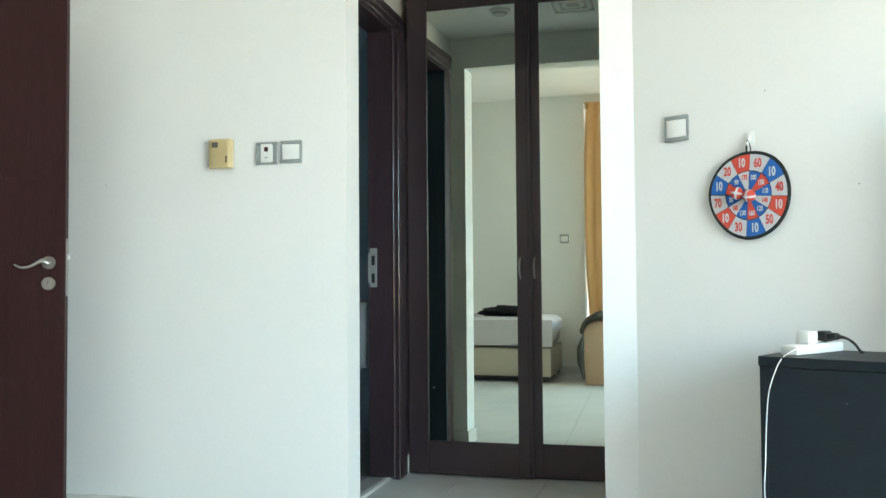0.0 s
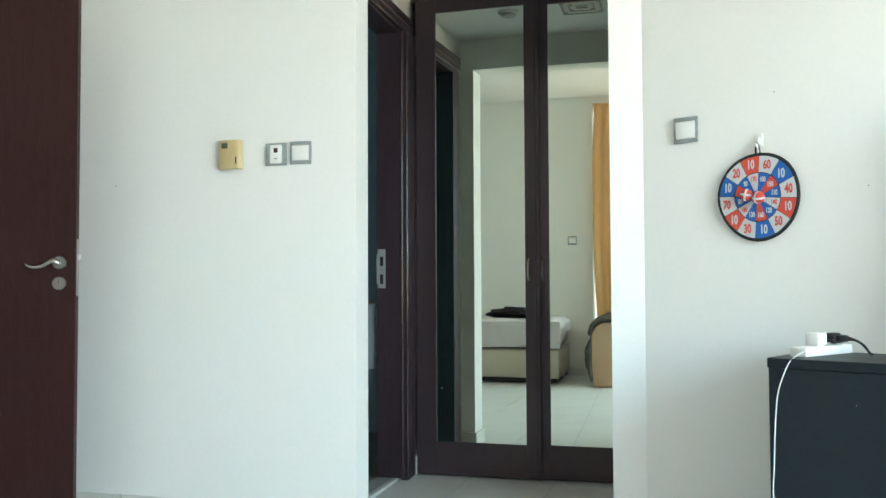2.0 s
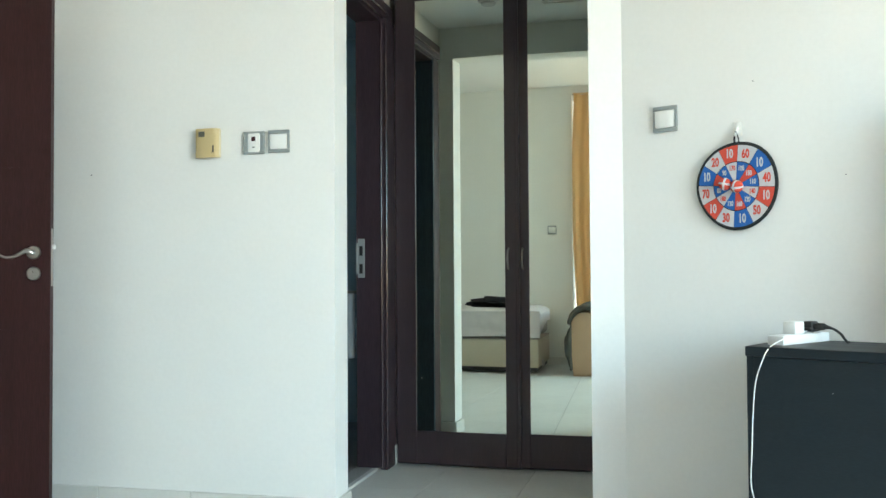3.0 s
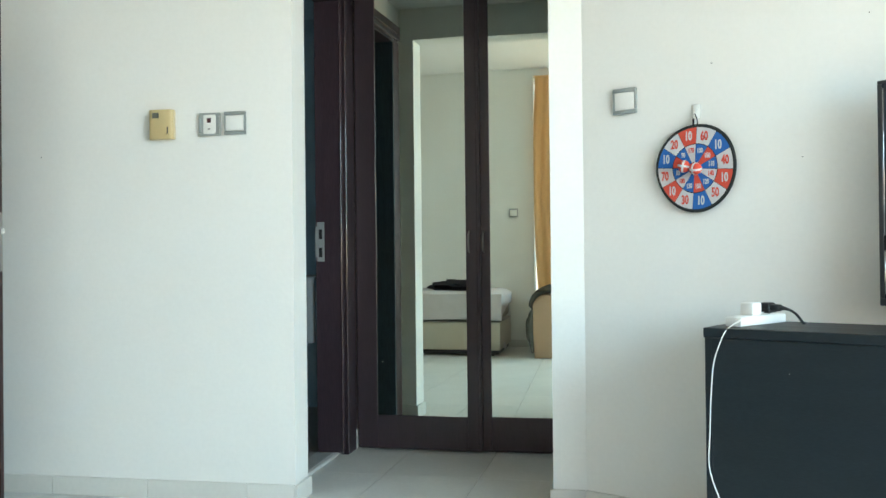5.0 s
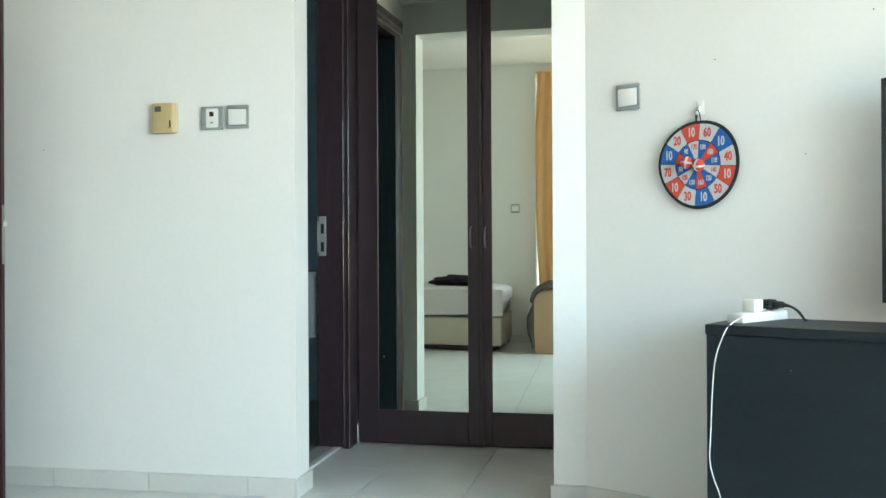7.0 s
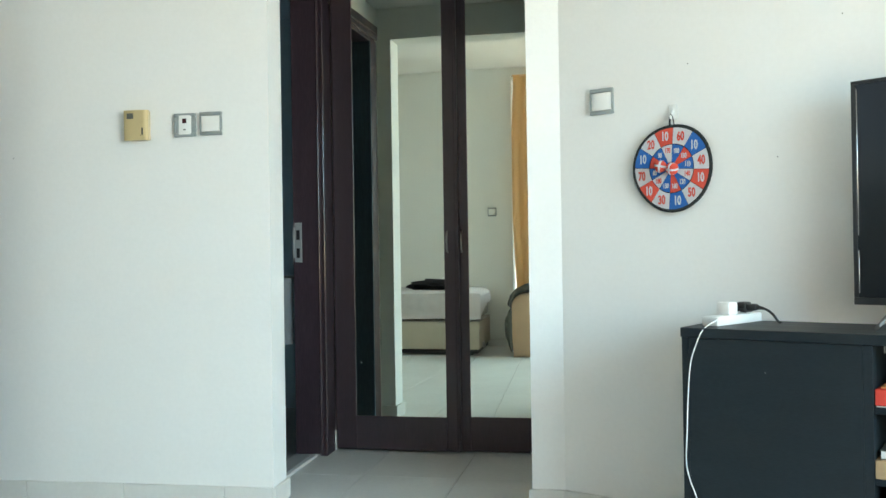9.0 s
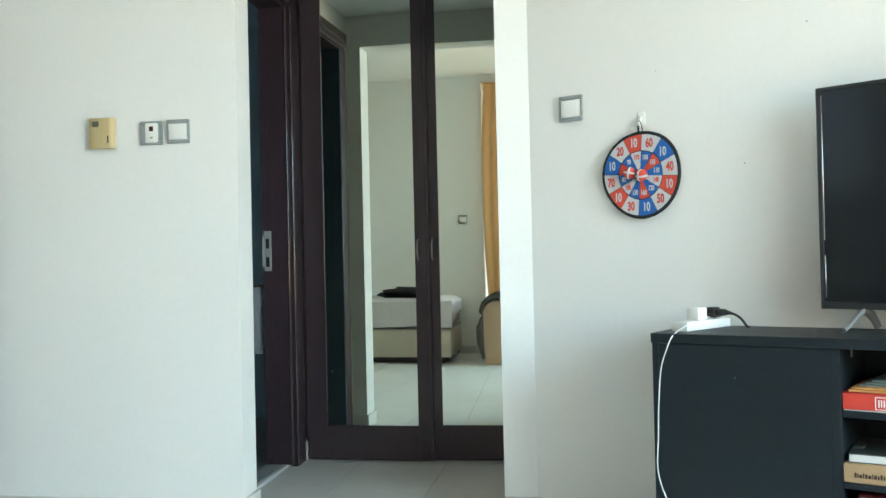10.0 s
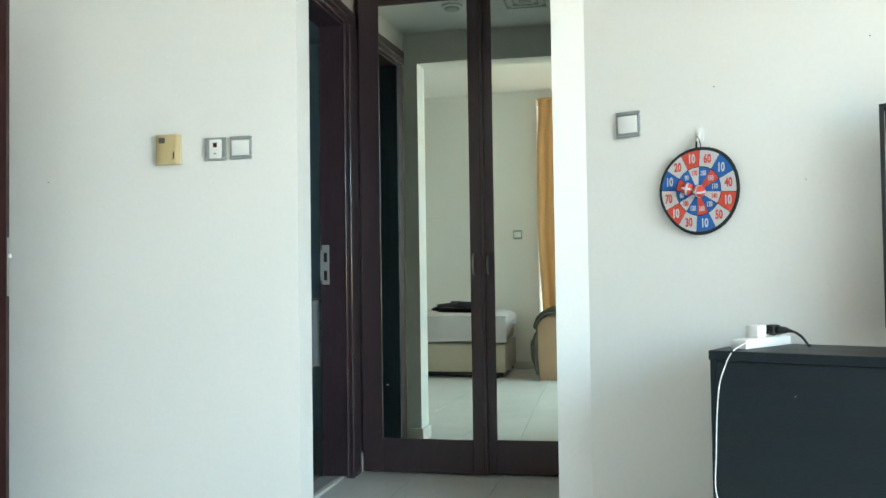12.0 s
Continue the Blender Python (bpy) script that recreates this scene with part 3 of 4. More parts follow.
th = thing("thermostat", pose(-1.710, WALL_Y, 1.442), "yellowed beige plastic room thermostat with small grey display", "thermostat")
_b = bmesh.new()
box(_b, -0.046, 0.048, -0.0125, 0, -0.055, 0.055, 0.002)
part("back_plate", _b, CREAMPL, th)
_b = bmesh.new()
_pr = [(-0.049, -0.012), (-0.048, -0.026), (-0.040, -0.030), (-0.020, -0.032), (0.010, -0.033), (0.030, -0.032), (0.041, -0.029), (0.048, -0.022), (0.050, -0.012)]
_lo = [_b.verts.new((x, y, -0.057)) for x, y in _pr]
_hi = [_b.verts.new((x, y, 0.057)) for x, y in _pr]
for _i in range(len(_pr) - 1):
    _b.faces.new((_lo[_i], _lo[_i + 1], _hi[_i + 1], _hi[_i]))
_b.faces.new(_lo)
_b.faces.new(_hi)
part("cover", _b, CREAMPL, th)
part("display", boxed(-0.032, -0.006, -0.0345, -0.030, 0.024, 0.045, 0.0005), LCD, th, "small grey display")
part("slider", boxed(0.0275, 0.0325, -0.0345, -0.030, -0.036, -0.010, 0.0010), DARKPL, th)
part("slider_guide", tube(bmesh.new(), [(0.022, -0.0322, -0.042), (0.026, -0.0322, -0.036), (0.030, -0.0322, -0.034), (0.034, -0.0318, -0.040)], 0.0009, seg=6), DARKPL, th)
part("side_strip", boxed(0.0485, 0.0510, -0.020, -0.008, -0.054, 0.054, 0.001), PALECREAM, th, "paler plastic side strip")

# nail holes in the plaster
for _m in (pose(-2.241, WALL_Y, 1.335), SLANT @ pose(0.750, 0, 1.213), SLANT @ pose(0.941, 0, 1.616), SLANT @ pose(0.472, 0, 1.535)):
    solid("nail", rod(bmesh.new(), (0, 0.006, 0), (0, -0.004, 0), 0.0019, 0.0015, seg=10), DARKPL, "small dark nail stub in the white wall", "nail", m=_m, group="nails in the wall")

# ---- dartboard ----
db = thing("dartboard", SLANT @ pose(0.418, -0.014, 1.199), "round cloth dartboard with red, white and blue numbered fields", "dartboard")
RX, RZ = 0.1355, 0.141


def field(r0, r1, a0, a1, y):
    bm = bmesh.new()
    n = 6
    rows = []
    for r in (r0, r1):
        rows.append([(Vector((r * RX * math.sin(a), y, r * RZ * math.cos(a)))) for a in [a0 + (a1 - a0) * i / n for i in range(n + 1)]])
    f = [[bm.verts.new(p) for p in row] for row in rows]
    g = [[bm.verts.new(p + Vector((0, 0.002, 0))) for p in row] for row in rows]
    for i in range(n):
        bm.faces.new((f[0][i], f[0][i + 1], f[1][i + 1], f[1][i]))
        bm.faces.new((f[1][i], f[1][i + 1], g[1][i + 1], g[1][i]))
        bm.faces.new((f[0][i], f[0][i + 1], g[0][i + 1], g[0][i]))
    bm.faces.new((f[0][0], f[1][0], g[1][0], g[0][0]))
    bm.faces.new((f[0][n], f[1][n], g[1][n], g[0][n]))
    return bm


_m = Matrix.Diagonal((RX, 1, RZ, 1)) @ pose(0, 0, 0, 90)
part("backing", lathe(bmesh.new(), [(0, -0.004), (0.97, -0.004), (0.97, 0.004), (0, 0.004)], _m, 48), BLACKCL, db)
_b = bmesh.new()
lathe(_b, [(1 - 0.045 + 0.048 * math.cos(a), 0.002 + 0.0055 * math.sin(a)) for a in [2 * math.pi * i / 10 for i in range(11)]], _m, 64)
part("rim", _b, BINDING, db, "black cloth binding")
C = {"w": WHITECL, "r": REDCL, "b": BLUECL}
A0 = radians(4)
for _i, (_c, _t) in enumerate(zip("wbwrwbwrwbwr", ("60", "10", "40", "10", "50", "10", "30", "10", "70", "10", "20", "10"))):
    _a = A0 + radians(30 * _i)
    _g = radians(0.8)
    _f = part("field", field(0.565, 0.955, _a + _g / 2, _a + radians(30) - _g / 2, -0.0062), C[_c], db, smooth=0)
    _q = _a + radians(15)
    letters("number", _t, 0.031, REDCL if _c == "w" else WHITECL, _f, Matrix.Translation((0.76 * RX * math.sin(_q), -0.0066, 0.76 * RZ * math.cos(_q))) @ pose(0, 0, 0, 90) @ Matrix.Diagonal((0.80, 1.28, 1, 1)))
for _i, (_c, _t) in enumerate(zip("brbwbrbwbrbw", ("100", "150", "110", "140", "120", "160", "130", "180", "80", "", "90", "170"))):
    _a = A0 + radians(30 * _i)
    _g = radians(1.5)
    _f = part("field", field(0.15, 0.545, _a + _g / 2, _a + radians(30) - _g / 2, -0.0062), C[_c], db, smooth=0)
    _q = _a + radians(15)
    if _t:
        letters("number", _t, 0.0185, REDCL if _c == "w" else WHITECL, _f, Matrix.Translation((0.42 * RX * math.sin(_q), -0.0066, 0.42 * RZ * math.cos(_q))) @ pose(0, 0, 0, 90) @ Matrix.Diagonal((0.72, 1.2, 1, 1)))
part("bullseye", lathe(bmesh.new(), [(0, 0.0062), (0.14, 0.0062), (0.14, 0.002), (0, 0.002)], _m, 24), REDCL, db)
part("loop", tube(bmesh.new(), [(-0.005, 0.002, 0.136), (-0.004, -0.001, 0.155), (0.002, -0.004, 0.174), (0.008, -0.001, 0.155), (0.009, 0.002, 0.136)], 0.0035, flat=0.5), BLACKCL, db, "black hanging loop")
for _o in db.children:
    for _v in _o.data.vertices:
        _a = math.atan2(_v.co.x, _v.co.z)
        _k = 1 + 0.050 * max(0, math.cos(_a - radians(40))) ** 6 - 0.035 * max(0, math.cos(_a - radians(228))) ** 6 + 0.012 * max(0, math.cos(_a - radians(175))) ** 4
        _v.co.x *= _k
        _v.co.z *= _k
hk = thing("wall_hook", SLANT @ pose(0.420, 0, 1.383), "clear white plastic adhesive hook on the wall", "hook")
part("plate", boxed(-0.014, 0.014, -0.004, 0, -0.022, 0.026, 0.0035, 2), WHITEPL, hk)
part("hook", tube(bmesh.new(), [(0, -0.004, 0.008), (0, -0.012, -0.006), (0, -0.019, -0.020), (0, -0.026, -0.012)], 0.0042), WHITEPL, hk)


def velcro_ball(m):
    t = thing("sticky_ball", m, "red felt ball with a white cross stuck to the dartboard", "ball", group="balls on the dartboard")
    r = 0.0195
    b = bmesh.new()
    bmesh.ops.create_uvsphere(b, u_segments=24, v_segments=14, radius=r)
    for v in b.verts:
        v.co *= 1 + 0.03 * noise.noise(v.co * 120)
    part("ball", b, REDCL, t)
    for ax in (0, 90):
        s = bmesh.new()
        lathe(s, [(r * 1.035, -0.0032), (r * 1.035, 0.0032), (r * 0.9, 0.0032), (r * 0.9, -0.0032), (r * 1.035, -0.0032)], pose(0, 0, 0, 0, ax, 0))
        part("band", s, WHITECL, t, "white felt band")
    return t


velcro_ball(SLANT @ pose(0.391, -0.0405, 1.206, 0, 12, 10))
velcro_ball(SLANT @ pose(0.430, -0.0405, 1.196, 16, 10, -14))

# ---- television cabinet on the slanted wall ----
cb = thing("tv_cabinet", SLANT @ pose(0.585, -0.370, 0), "black-brown wooden television bench with a plain door and open shelves", "cabinet")
CW, CD, CH = 1.40, 0.335, 0.717
part("top_panel", boxed(-0.003, CW, -0.004, CD, CH - 0.027, CH, 0.0015), BLACKWOOD, cb)
part("side_panel", boxed(0, 0.018, 0, CD, 0, CH - 0.027), BLACKWOOD, cb)
part("side_panel", boxed(CW - 0.021, CW - 0.003, 0, CD, 0, CH - 0.027), BLACKWOOD, cb)
part("divider", boxed(0.470, 0.492, 0.0008, CD - 0.006, 0.04, CH - 0.027), BLACKWOOD, cb)
part("back_panel", boxed(0.018, CW - 0.021, CD - 0.006, CD, 0.04, CH - 0.027), BLACKWOOD, cb)
part("bottom_panel", boxed(0.018, CW - 0.021, 0.004, CD - 0.006, 0.02, 0.04), BLACKWOOD, cb)
part("door", boxed(0.0185, 0.4694, 0.0005, 0.018, 0.042, CH - 0.0285), BLACKWOOD, cb, "plain black-brown door")
part("door_mark", boxed(0.229, 0.2305, -0.0005, 0.001, 0.603, 0.6045), WHITEPL, cb)
SH1, SH2 = 0.536, 0.358
for _z in (SH1, SH2, 0.180):
    part("shelf", boxed(0.493, CW - 0.022, 0.010, CD - 0.007, _z - 0.018, _z, 0.001), BLACKWOOD, cb)
part("shelf_pin", boxed(0.491, 0.497, 0.136, 0.144, 0.656, 0.676, 0.002), ZINC, cb)

# things on the shelves
CB = SLANT @ pose(0.585, -0.370, 0)


def stack_book(m, w, d, h, cover, label, edge=PAPER, name="book"):
    """A closed book lying flat: two covers, a spine, and the page block."""
    t = thing(name, m, label, "book", group="books on the shelf")
    part("cover", boxed(0, w, 0, d, 0, 0.002), cover, t)
    part("cover", boxed(0, w, 0, d, h - 0.002, h), cover, t)
    part("pages", boxed(0.002, w - 0.003, 0.003, d - 0.003, 0.002, h - 0.002), edge, t)
    return t


rb = thing("game_box", CB @ pose(0.4935, 0.012, SH1), "flat red cardboard game box on the upper shelf", "box")
part("lid", boxed(0, 0.40, 0, 0.27, 0.003, 0.045, 0.0015), REDBOX, rb)
part("tray", boxed(0.003, 0.397, 0.003, 0.267, 0, 0.003), WHITEPL, rb)
_b = bmesh.new()
for _q in ((0.075, 0.145, 0.006, 0.008), (0.075, 0.145, 0.036, 0.038), (0.075, 0.077, 0.008, 0.036), (0.143, 0.145, 0.008, 0.036)):
    box(_b, _q[0], _q[1], -0.0006, 0.0002, _q[2], _q[3])
part("label_frame", _b, WHITEPL, rb, "white printed frame")
_b = bmesh.new()
for _x, _wd in ((0.082, 0.003), (0.088, 0.003), (0.094, 0.003), (0.103, 0.003), (0.112, 0.003), (0.121, 0.003), (0.130, 0.003)):
    box(_b, _x, _x + _wd, -0.0006, 0.0002, 0.013, 0.031)
part("logo_bars", _b, WHITEPL, rb)
_z = SH1 + 0.0455
for _dx, _dy, _h, _mt, _lb in (
        (0.012, 0.014, 0.006, ORANGEPAPER, "orange paper folder on the game box"),
        (0.018, 0.022, 0.004, ORANGEPAPER, "pale orange paper folder in the stack"),
        (0.034, 0.045, 0.004, GREYPAPER, "grey-green booklet in the stack"),
        (0.046, 0.055, 0.004, GREYPAPER, "grey-green booklet in the stack"),
        (0.058, 0.068, 0.005, GREYPAPER, "grey-green booklet in the stack"),
        (0.088, 0.085, 0.010, SILVER, "grey booklet on top of the stack")):
    solid("folder", boxed(0, 0.29, 0, 0.20, 0, _h, 0.001), _mt, _lb, "folder", m=CB @ pose(0.4935 + _dx, 0.012 + _dy, _z, 0, 0, -3), group="folders on the shelf")
    _z += _h + 0.0006
bx = thing("brown_box", CB @ pose(0.4925, 0.006, SH2), "brown cardboard box with dark print on the shelf", "box")
part("body", boxed(0, 0.36, 0, 0.25, 0, 0.047, 0.0015), TANCARD, bx)
_b = bmesh.new()
_x = 0.026
for _i, _wd in enumerate((5, 3, 7, 4, 6, 8, 3, 7, 5, 6, 4, 7)):
    box(_b, _x, _x + _wd * 0.0008, -0.0006, 0.0002, 0.014, 0.026 - (_i % 3) * 0.002)
    _x += _wd * 0.0008 + 0.0022
part("print_bars", _b, DARKPRINT, bx)
stack_book(CB @ pose(0.502, 0.018, SH2 + 0.0475, 0, 0, 2), 0.32, 0.22, 0.023, DARKCOVER, "thick dark-covered paperback with white page edges on the brown box")
solid("grey_tin", boxed(0, 0.03, 0, 0.05, 0, 0.026, 0.003), LCD, "small dark grey tin behind the paperback", "tin", m=CB @ pose(0.496, 0.09, SH2 + 0.0475))
rb2 = thing("red_ring_binder", CB @ pose(0.52, 0.03, 0.18), "dark red binder with a metal ring on the lower shelf", "binder")
part("cover", boxed(0, 0.30, 0, 0.24, 0, 0.145, 0.004), mat("dark_red_card", (0.16, 0.03, 0.03), 0.4, bump=0.03), rb2)
part("ring", lathe(bmesh.new(), [(0.013 + 0.003 * math.cos(a), 0.003 * math.sin(a)) for a in [2 * math.pi * i / 8 for i in range(9)]], pose(0.015, -0.006, 0.125, 90, 0, 20), 20), STEEL, rb2)

# ---- television ----
TVM = pose(0.716, 2.669, 0.717, 0, 0, -36)
tv = thing("television", TVM, "flat black television on splayed metal feet, screen off", "television")
TW, T0, T1 = 1.10, 0.059, 0.677
_b = bmesh.new()
box(_b, 0, TW, 0.0, 0.028, T0, T1, 0.004, 2)
box(_b, 0.12, TW - 0.12, 0.028, 0.065, T0 + 0.03, T1 - 0.2, 0.012, 2)
part("housing", _b, BEZEL, tv)
_b = bmesh.new()
for _q in ((0, TW, T1 - 0.010, T1), (0, TW, T0, T0 + 0.020), (0, 0.012, T0 + 0.020, T1 - 0.010), (TW - 0.012, TW, T0 + 0.020, T1 - 0.010)):
    box(_b, _q[0], _q[1], -0.004, 0.001, _q[2], _q[3], 0.0012)
part("bezel", _b, BEZEL, tv)
part("screen", boxed(0.012, TW - 0.012, -0.0015, 0.001, T0 + 0.020, T1 - 0.010), SCREEN, tv, "dark glossy screen", smooth=0)
# the window's reflection along the bezel, built as two thin steel strips
for _q in ((T0 + 0.032, T0 + 0.150), (T0 + 0.192, T1 - 0.022)):
    part("edge_trim", boxed(0.0135, 0.0155, -0.0036, -0.001, _q[0], _q[1], 0.0007), STEEL, tv, "thin steel strip standing in for the bezel's bright reflection")
for _x in (0.106, TW - 0.106):
    f = part("foot", tube(bmesh.new(), [(_x + 0.004, 0.016, T0 - 0.004), (_x, -0.012, T0 - 0.010), (_x - 0.006, -0.058, 0.027), (_x - 0.012, -0.100, 0.006)], 0.012, radii=[0.013, 0.013, 0.011, 0.010], flat=0.55), FOOTGREY, tv, "splayed grey metal foot")
    part("rear_leg", tube(bmesh.new(), [(_x + 0.004, 0.012, T0 - 0.004), (_x + 0.006, 0.040, T0 - 0.010), (_x + 0.010, 0.070, 0.028), (_x + 0.014, 0.088, 0.006)], 0.012, radii=[0.013, 0.013, 0.011, 0.010], flat=0.55), FOOTGREY, f)
    part("mount", boxed(_x - 0.012, _x + 0.020, 0.004, 0.026, T0 - 0.010, T0 + 0.001, 0.002), FOOTGREY, f)

# ---- power strip with plugs and leads ----
ps = thing("power_strip", SLANT @ pose(0.640, -0.297, 0.717, 0, 0, 79), "white power strip with plugs on the cabinet top", "power strip")
part("body", boxed(0, 0.25, -0.024, 0.026, 0, 0.026, 0.003, 2), WHITEPL, ps)
for _k in range(4):
    part("socket_face", boxed(0.022 + 0.055 * _k, 0.062 + 0.055 * _k, -0.018, 0.020, 0.0255, 0.0272, 0.0006), WHITEPL, ps)
part("adapter", boxed(0.080, 0.130, -0.014, 0.026, 0.0272, 0.063, 0.004, 2), WHITEPL, ps, "white charger plug")
_b = boxed(0.155, 0.205, -0.022, 0.016, 0.031, 0.043, 0.003)
box(_b, 0.158, 0.200, -0.020, 0.012, 0.040, 0.061, 0.006, 2)
box(_b, 0.165, 0.193, -0.048, -0.016, 0.036, 0.056, 0.006, 2)
tube(_b, [(0.179, -0.046, 0.046), (0.180, -0.056, 0.045), (0.181, -0.066, 0.043)], 0.006, radii=[0.007, 0.0055, 0.0042])
pl = part("plug", _b, RUBBER, ps, "black mains plug")
for _y in (-0.012, 0.010):
    part("prong", boxed(0.172, 0.178, _y - 0.002, _y + 0.002, 0.0265, 0.032), STEEL, pl)
part("black_lead", tube(bmesh.new(), [(0.181, -0.062, 0.044), (0.183, -0.076, 0.039), (0.186, -0.092, 0.027), (0.189, -0.104, 0.010), (0.194, -0.107, 0.004), (0.204, -0.106, 0.004)], 0.0038), RUBBER, ps, "black mains lead")
wl = solid("charging_cable", tube(bmesh.new(), [(0.668, -0.09, 0.752), (0.675, -0.15, 0.750), (0.672, -0.23, 0.743), (0.662, -0.31, 0.734), (0.648, -0.372, 0.713), (0.630, -0.380, 0.672), (0.612, -0.378, 0.615), (0.603, -0.377, 0.520), (0.599, -0.377, 0.425), (0.595, -0.377, 0.343), (0.607, -0.380, 0.292), (0.627, -0.382, 0.241), (0.66, -0.39, 0.12), (0.69, -0.42, 0.006), (0.75, -0.48, 0.004)], 0.0017), WHITEPL, "thin white charging cable hanging down the cabinet front", "cable", m=SLANT)

# ---- behind the camera, seen in the mirrors ----
BX0, BX1, BY0, BY1 = -3.0, -1.035, -0.59, 0.26
bed = thing("bed", pose(0, 0, 0), "single bed with cream base and rumpled white sheet", "bed")
for _x in (BX0 + 0.1, BX1 - 0.10):
    for _y in (BY0 + 0.08, BY1 - 0.08):
        part("leg", boxed(_x - 0.03, _x + 0.03, _y - 0.03, _y + 0.03, 0, 0.052, 0.004), DARKPL, bed)
part("plinth", boxed(BX0 + 0.02, BX1 - 0.02, BY0 + 0.02, BY1 - 0.015, 0.018, 0.054), DARKPL, bed)
part("base", boxed(BX0, BX1, BY0, BY1, 0.054, 0.309, 0.012, 2), BEDBASE, bed, "cream upholstered base")
part("piping", boxed(BX0 - 0.002, BX1 + 0.003, BY0 - 0.002, BY1 + 0.003, 0.309, 0.318, 0.003), MATTRESS, bed)
part("mattress", boxed(BX0, BX1 - 0.014, BY0, BY1, 0.319, 0.576, 0.055, 4), MATTRESS, bed, "grey mattress")


def sheet_at(u, v):
    # u along the bed, v across: up the far side, over the top, down the room side
    x = BX0 + (BX1 - BX0 + 0.012) * u
    w = BY1 - BY0
    s = v * (w + 0.50) - 0.02
    n = 0.006 * noise.noise(Vector((x * 5, v * 9, 0.3))) + 0.003 * noise.noise(Vector((x * 17, v * 25, 1.3)))
    if s < w:
        return Vector((x, BY0 + s, 0.594 + n - 0.052 * max(0, (u - 0.94) / 0.06) ** 2 - 0.018 * max(0, (s - w + 0.04) / 0.04) ** 2))
    d = s - w
    drop = min(d, 0.245 - 0.012 * math.sin(x * 3))
    return Vector((x, BY1 + 0.014 + n * 1.6, 0.576 - drop))


thicken(part("bed_sheet", sheet(bmesh.new(), 90, 60, sheet_at), SHEET, bed, "rumpled white sheet"), 0.004)
_b = sheet(bmesh.new(), 8, 30, lambda u, v: Vector((BX1 + 0.008 + 0.004 * math.sin(v * 20) - 0.018 * max(0, 1 - u * 4) ** 2, BY0 + (BY1 + 0.014 - BY0) * v, 0.552 - u * (0.090 + 0.135 * v ** 2.2 + 0.006 * math.sin(v * 15)))))
thicken(part("sheet_end", _b, SHEET, bed), 0.004)
_b = bmesh.new()
bmesh.ops.create_icosphere(_b, subdivisions=4, radius=1.0)
for _v in _b.verts:
    _c = _v.co.copy()
    _k = 1 + 0.45 * noise.noise(_c * 1.7 + Vector((3, 1, 2))) + 0.2 * noise.noise(_c * 5)
    _v.co = Vector((_c.x * 0.37 * _k, _c.y * 0.17 * _k, max(0.0, 0.03 + _c.z * 0.075 * _k * (1 + 0.8 * max(0, _c.x)))))
solid("black_garment", _b, BLACKCL, "crumpled black garment lying on the bed", "clothes", m=pose(-1.66, 0.02, 0.598))

_b = bmesh.new()
bmesh.ops.create_icosphere(_b, subdivisions=3, radius=1.0)
for _v in _b.verts:
    _k = 1 + 0.7 * noise.noise(_v.co * 2.3 + Vector((7, 2, 5)))
    _v.co = Vector((BX1 + 0.006 + _v.co.x * 0.012 * _k, -0.02 + _v.co.y * 0.075 * _k, 0.075 + _v.co.z * 0.028 * _k + 0.02 * _v.co.y))
part("torn_lining", _b, SHEET, bed, "torn pale lining hanging from the base")

# sofa with a draped jacket
SX0, SX1, SY0, SY1 = -0.715, 0.85, -0.50, 0.38
sf = thing("sofa", pose(0, 0, 0), "tan leatherette sofa with rounded arms under the window", "sofa")


def arm(x0, x1):
    bm = bmesh.new()
    r = (x1 - x0) / 2
    pr = [(x0, 0.0), (x0 - 0.01, 0.2)] + [((x0 + x1) / 2 - (r + 0.015) * math.cos(a), 0.45 + 0.125 * math.sin(a)) for a in [math.pi * i / 14 for i in range(15)]] + [(x1 + 0.01, 0.2), (x1, 0.0)]
    f = [bm.verts.new((x, SY1, z)) for x, z in pr]
    g = [bm.verts.new((x, SY0, z)) for x, z in pr]
    for i in range(len(pr)):
        j = (i + 1) % len(pr)
        bm.faces.new((f[i], f[j], g[j], g[i]))
    bm.faces.new(f)
    bm.faces.new(g)
    bmesh.ops.bevel(bm, geom=[e for e in bm.edges if abs(e.verts[0].co.y - SY1) < 1e-6 and abs(e.verts[1].co.y - SY1) < 1e-6], offset=0.012, segments=2, affect="EDGES")
    return bm


part("arm", arm(SX0, SX0 + 0.24), TAN, sf)
part("arm", arm(SX1 - 0.24, SX1), TAN, sf)
part("seat", boxed(SX0 + 0.25, SX1 - 0.25, SY0, SY1 - 0.02, 0.06, 0.42, 0.03, 3), TAN, sf)
part("backrest", boxed(SX0 + 0.25, SX1 - 0.25, SY0, SY0 + 0.14, 0.42, 0.72, 0.03, 3), TAN, sf)


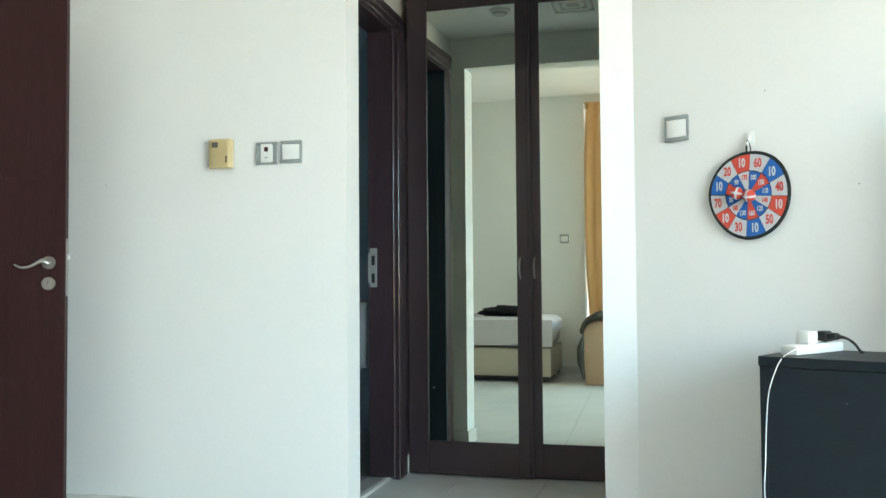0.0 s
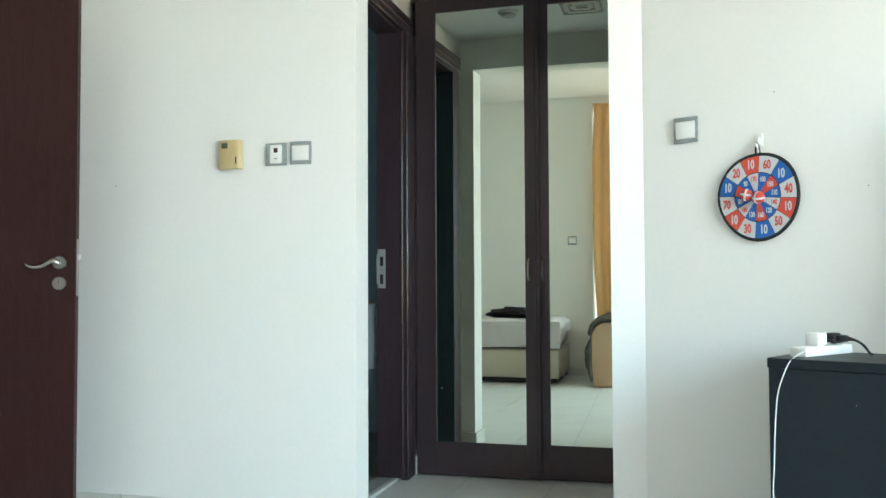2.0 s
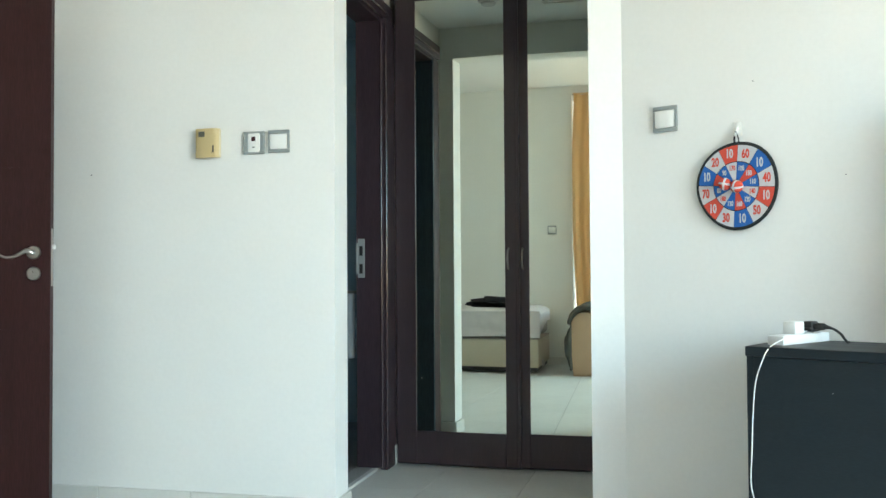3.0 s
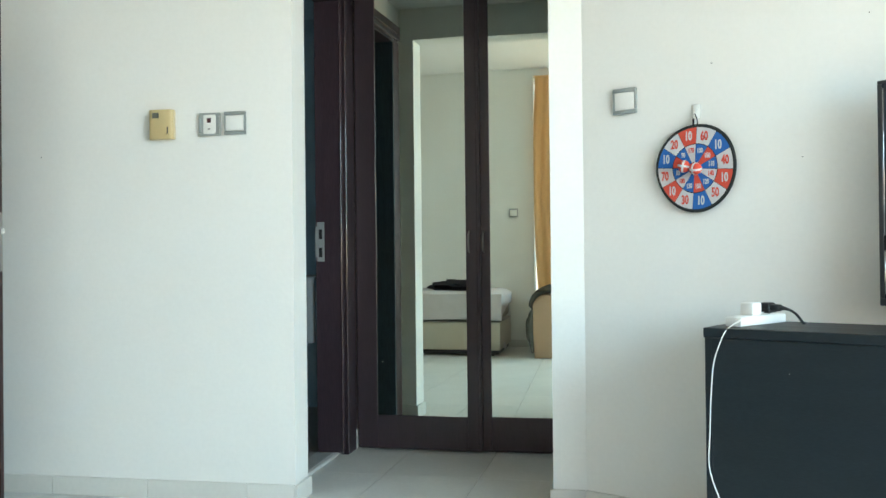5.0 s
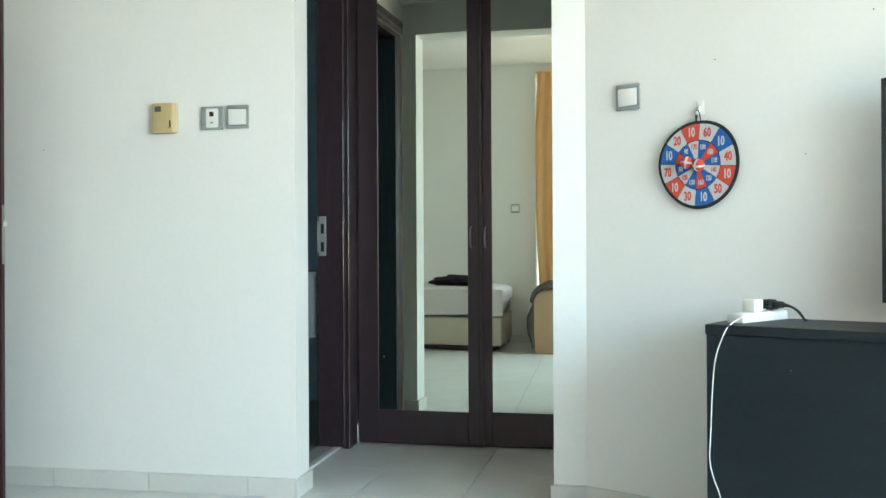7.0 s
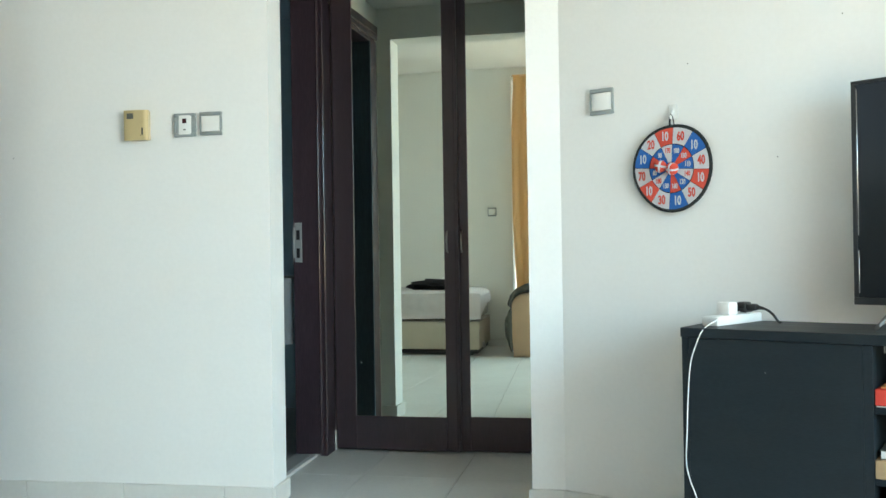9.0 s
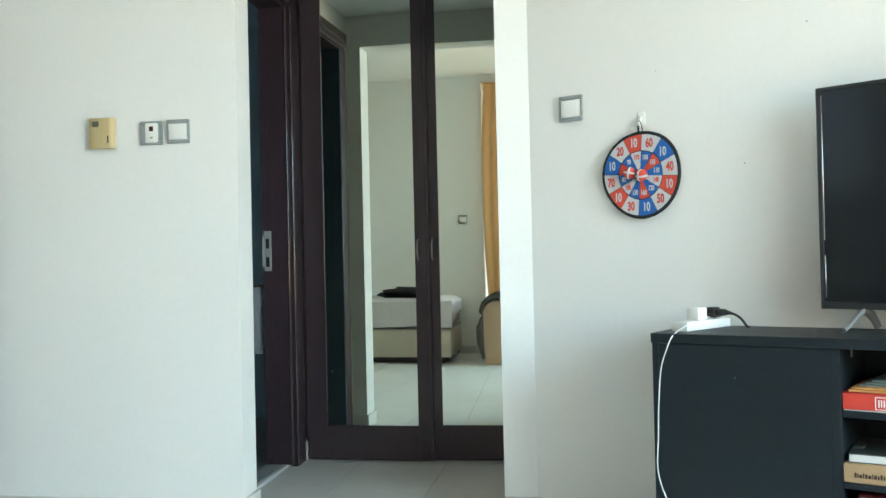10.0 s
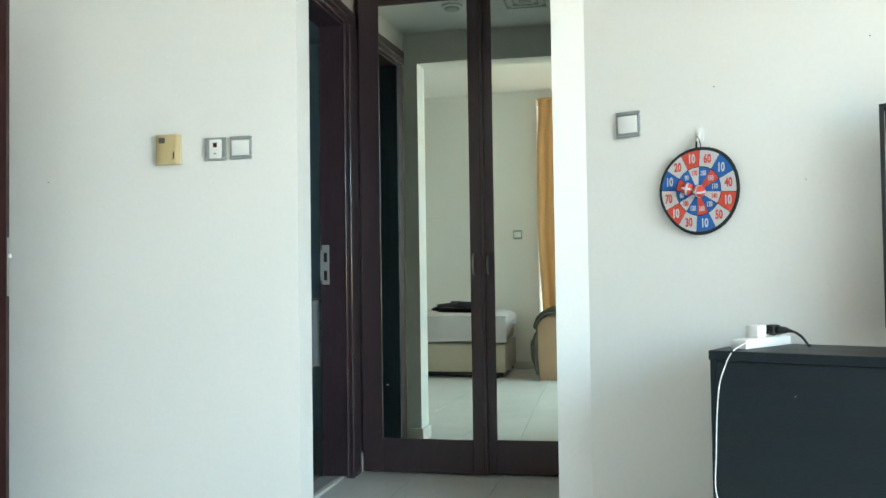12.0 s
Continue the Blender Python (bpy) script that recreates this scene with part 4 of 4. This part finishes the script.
def jacket_roll(bm, steps=46):
    """A folded fleece lying over the arm: an outer skin, an inner skin and a rolled front edge."""
    x0, x1 = SX0, SX0 + 0.24
    c = (x0 + x1) / 2
    rows = []
    for i in range(steps + 1):
        u = i / steps
        if u < 0.55:
            k = u / 0.55
            p = Vector((x0 - 0.008, 0, 0.05 + 0.40 * k))
            out = Vector((-1, 0, 0.15 * k))
            t = 0.016 + 0.062 * math.sin(math.pi * min(1, k * 1.05)) ** 0.9 * (0.55 + 0.45 * k)
        else:
            q = (u - 0.55) / 0.45 * math.pi * 0.86
            p = Vector((c - 0.133 * math.cos(q), 0, 0.45 + 0.133 * math.sin(q)))
            out = Vector((-math.cos(q), 0, math.sin(q)))
            t = 0.034 + 0.020 * math.sin(q)
        out.normalize()
        row = []
        for j in range(19):
            v = j / 18
            y = SY0 + 0.10 + (SY1 - SY0 - 0.085) * v
            n = 0.016 * noise.noise(Vector((u * 7, v * 6, 4))) + 0.008 * noise.noise(Vector((u * 19, v * 14, 9)))
            row.append(bm.verts.new(p + out * (t + n) + Vector((0, y + 0.012 * noise.noise(Vector((u * 9, 2, v))), 0))))
        f = 0.5 * t
        row.append(bm.verts.new(p + out * f + Vector((0, SY1 + 0.030 + 0.006 * noise.noise(Vector((u * 12, 5, 1))), 0))))
        row.append(bm.verts.new(p + out * 0.002 + Vector((0, SY1 + 0.012, 0))))
        row.append(bm.verts.new(p + out * 0.002 + Vector((0, SY0 + 0.10, 0))))
        rows.append(row)
    for a, b in zip(rows, rows[1:]):
        for j in range(len(a)):
            k = (j + 1) % len(a)
            bm.faces.new((a[j], a[k], b[k], b[j]))
    bm.faces.new(rows[0])
    bm.faces.new(rows[-1])
    return bm


solid("jacket", jacket_roll(bmesh.new()), JACKET, "grey-brown fleece jacket draped over the sofa arm", "jacket", smooth=60)

# self-lit backdrop outside, standing in for bright daylight behind the curtain's edge
_o = bpy.data.materials.new("glowing_backdrop")
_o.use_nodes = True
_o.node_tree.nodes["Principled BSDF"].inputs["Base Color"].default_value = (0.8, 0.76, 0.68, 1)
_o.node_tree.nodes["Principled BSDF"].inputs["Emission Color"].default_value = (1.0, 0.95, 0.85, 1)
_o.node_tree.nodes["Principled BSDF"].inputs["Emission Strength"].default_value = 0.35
solid("backdrop", boxed(-1.5, -0.55, BACK_Y - 1.5, BACK_Y - 1.4, -0.1, 3.0), _o, "plain glowing backdrop beyond the window, standing in for bright outdoors", "backdrop", "structure")

# curtain
ct = thing("curtain", pose(0, BACK_Y + 0.09, 0), "floor-length orange curtain gathered at the window's edge", "curtain")


def curtain_at(u, v):
    z = 0.03 + 2.66 * (1 - v)
    edge = -0.784 + 0.024 * max(0, 1 - v / 0.22) + 0.040 * max(0, (v - 0.50) / 0.35) ** 1.3
    x = edge + 0.50 * u
    fold = 0.5 + 0.5 * min(1, u * 6)
    return Vector((x, fold * (0.014 * math.sin(u * 31 + 0.6 * math.sin(v * 3)) + 0.010 * math.sin(u * 13 + 1.2 + v)), z))


thicken(part("cloth", sheet(bmesh.new(), 160, 24, curtain_at), CURTAIN, ct), 0.003)
part("rail", rod(bmesh.new(), (-0.77, 0.0, 2.700), (2.5, 0.0, 2.700), 0.009), CURTAIN, ct)

# ---- floor tiles, last ----
GRID = pose(TX, TY, 0, 0, 0, -1.3)
_tl = finish(boxed(0.0013, PITCH - 0.0013, 0.0009, PITCH - 0.0009, -0.008, 0.0, 0.0006), "floor_tile", TILE)
for _i in range(-7, 9):
    for _j in range(-11, 3):
        _x, _y = TX + _i * PITCH, TY + _j * PITCH
        if _x < WEST_X - 0.3 or _x > EAST_X or _y < BACK_Y - 0.3:
            continue
        if _j >= 0 and not (-1.4 < _x < 0.0):
            continue
        if _x + PITCH / 2 > CORNER and _y > WALL_Y - 0.514 * (_x - CORNER) + 0.1:
            continue
        ob = new("floor_tile", _tl)
        ob.parent = floor
        ob.matrix_local = GRID @ pose(_x - TX, _y - TY, 0)
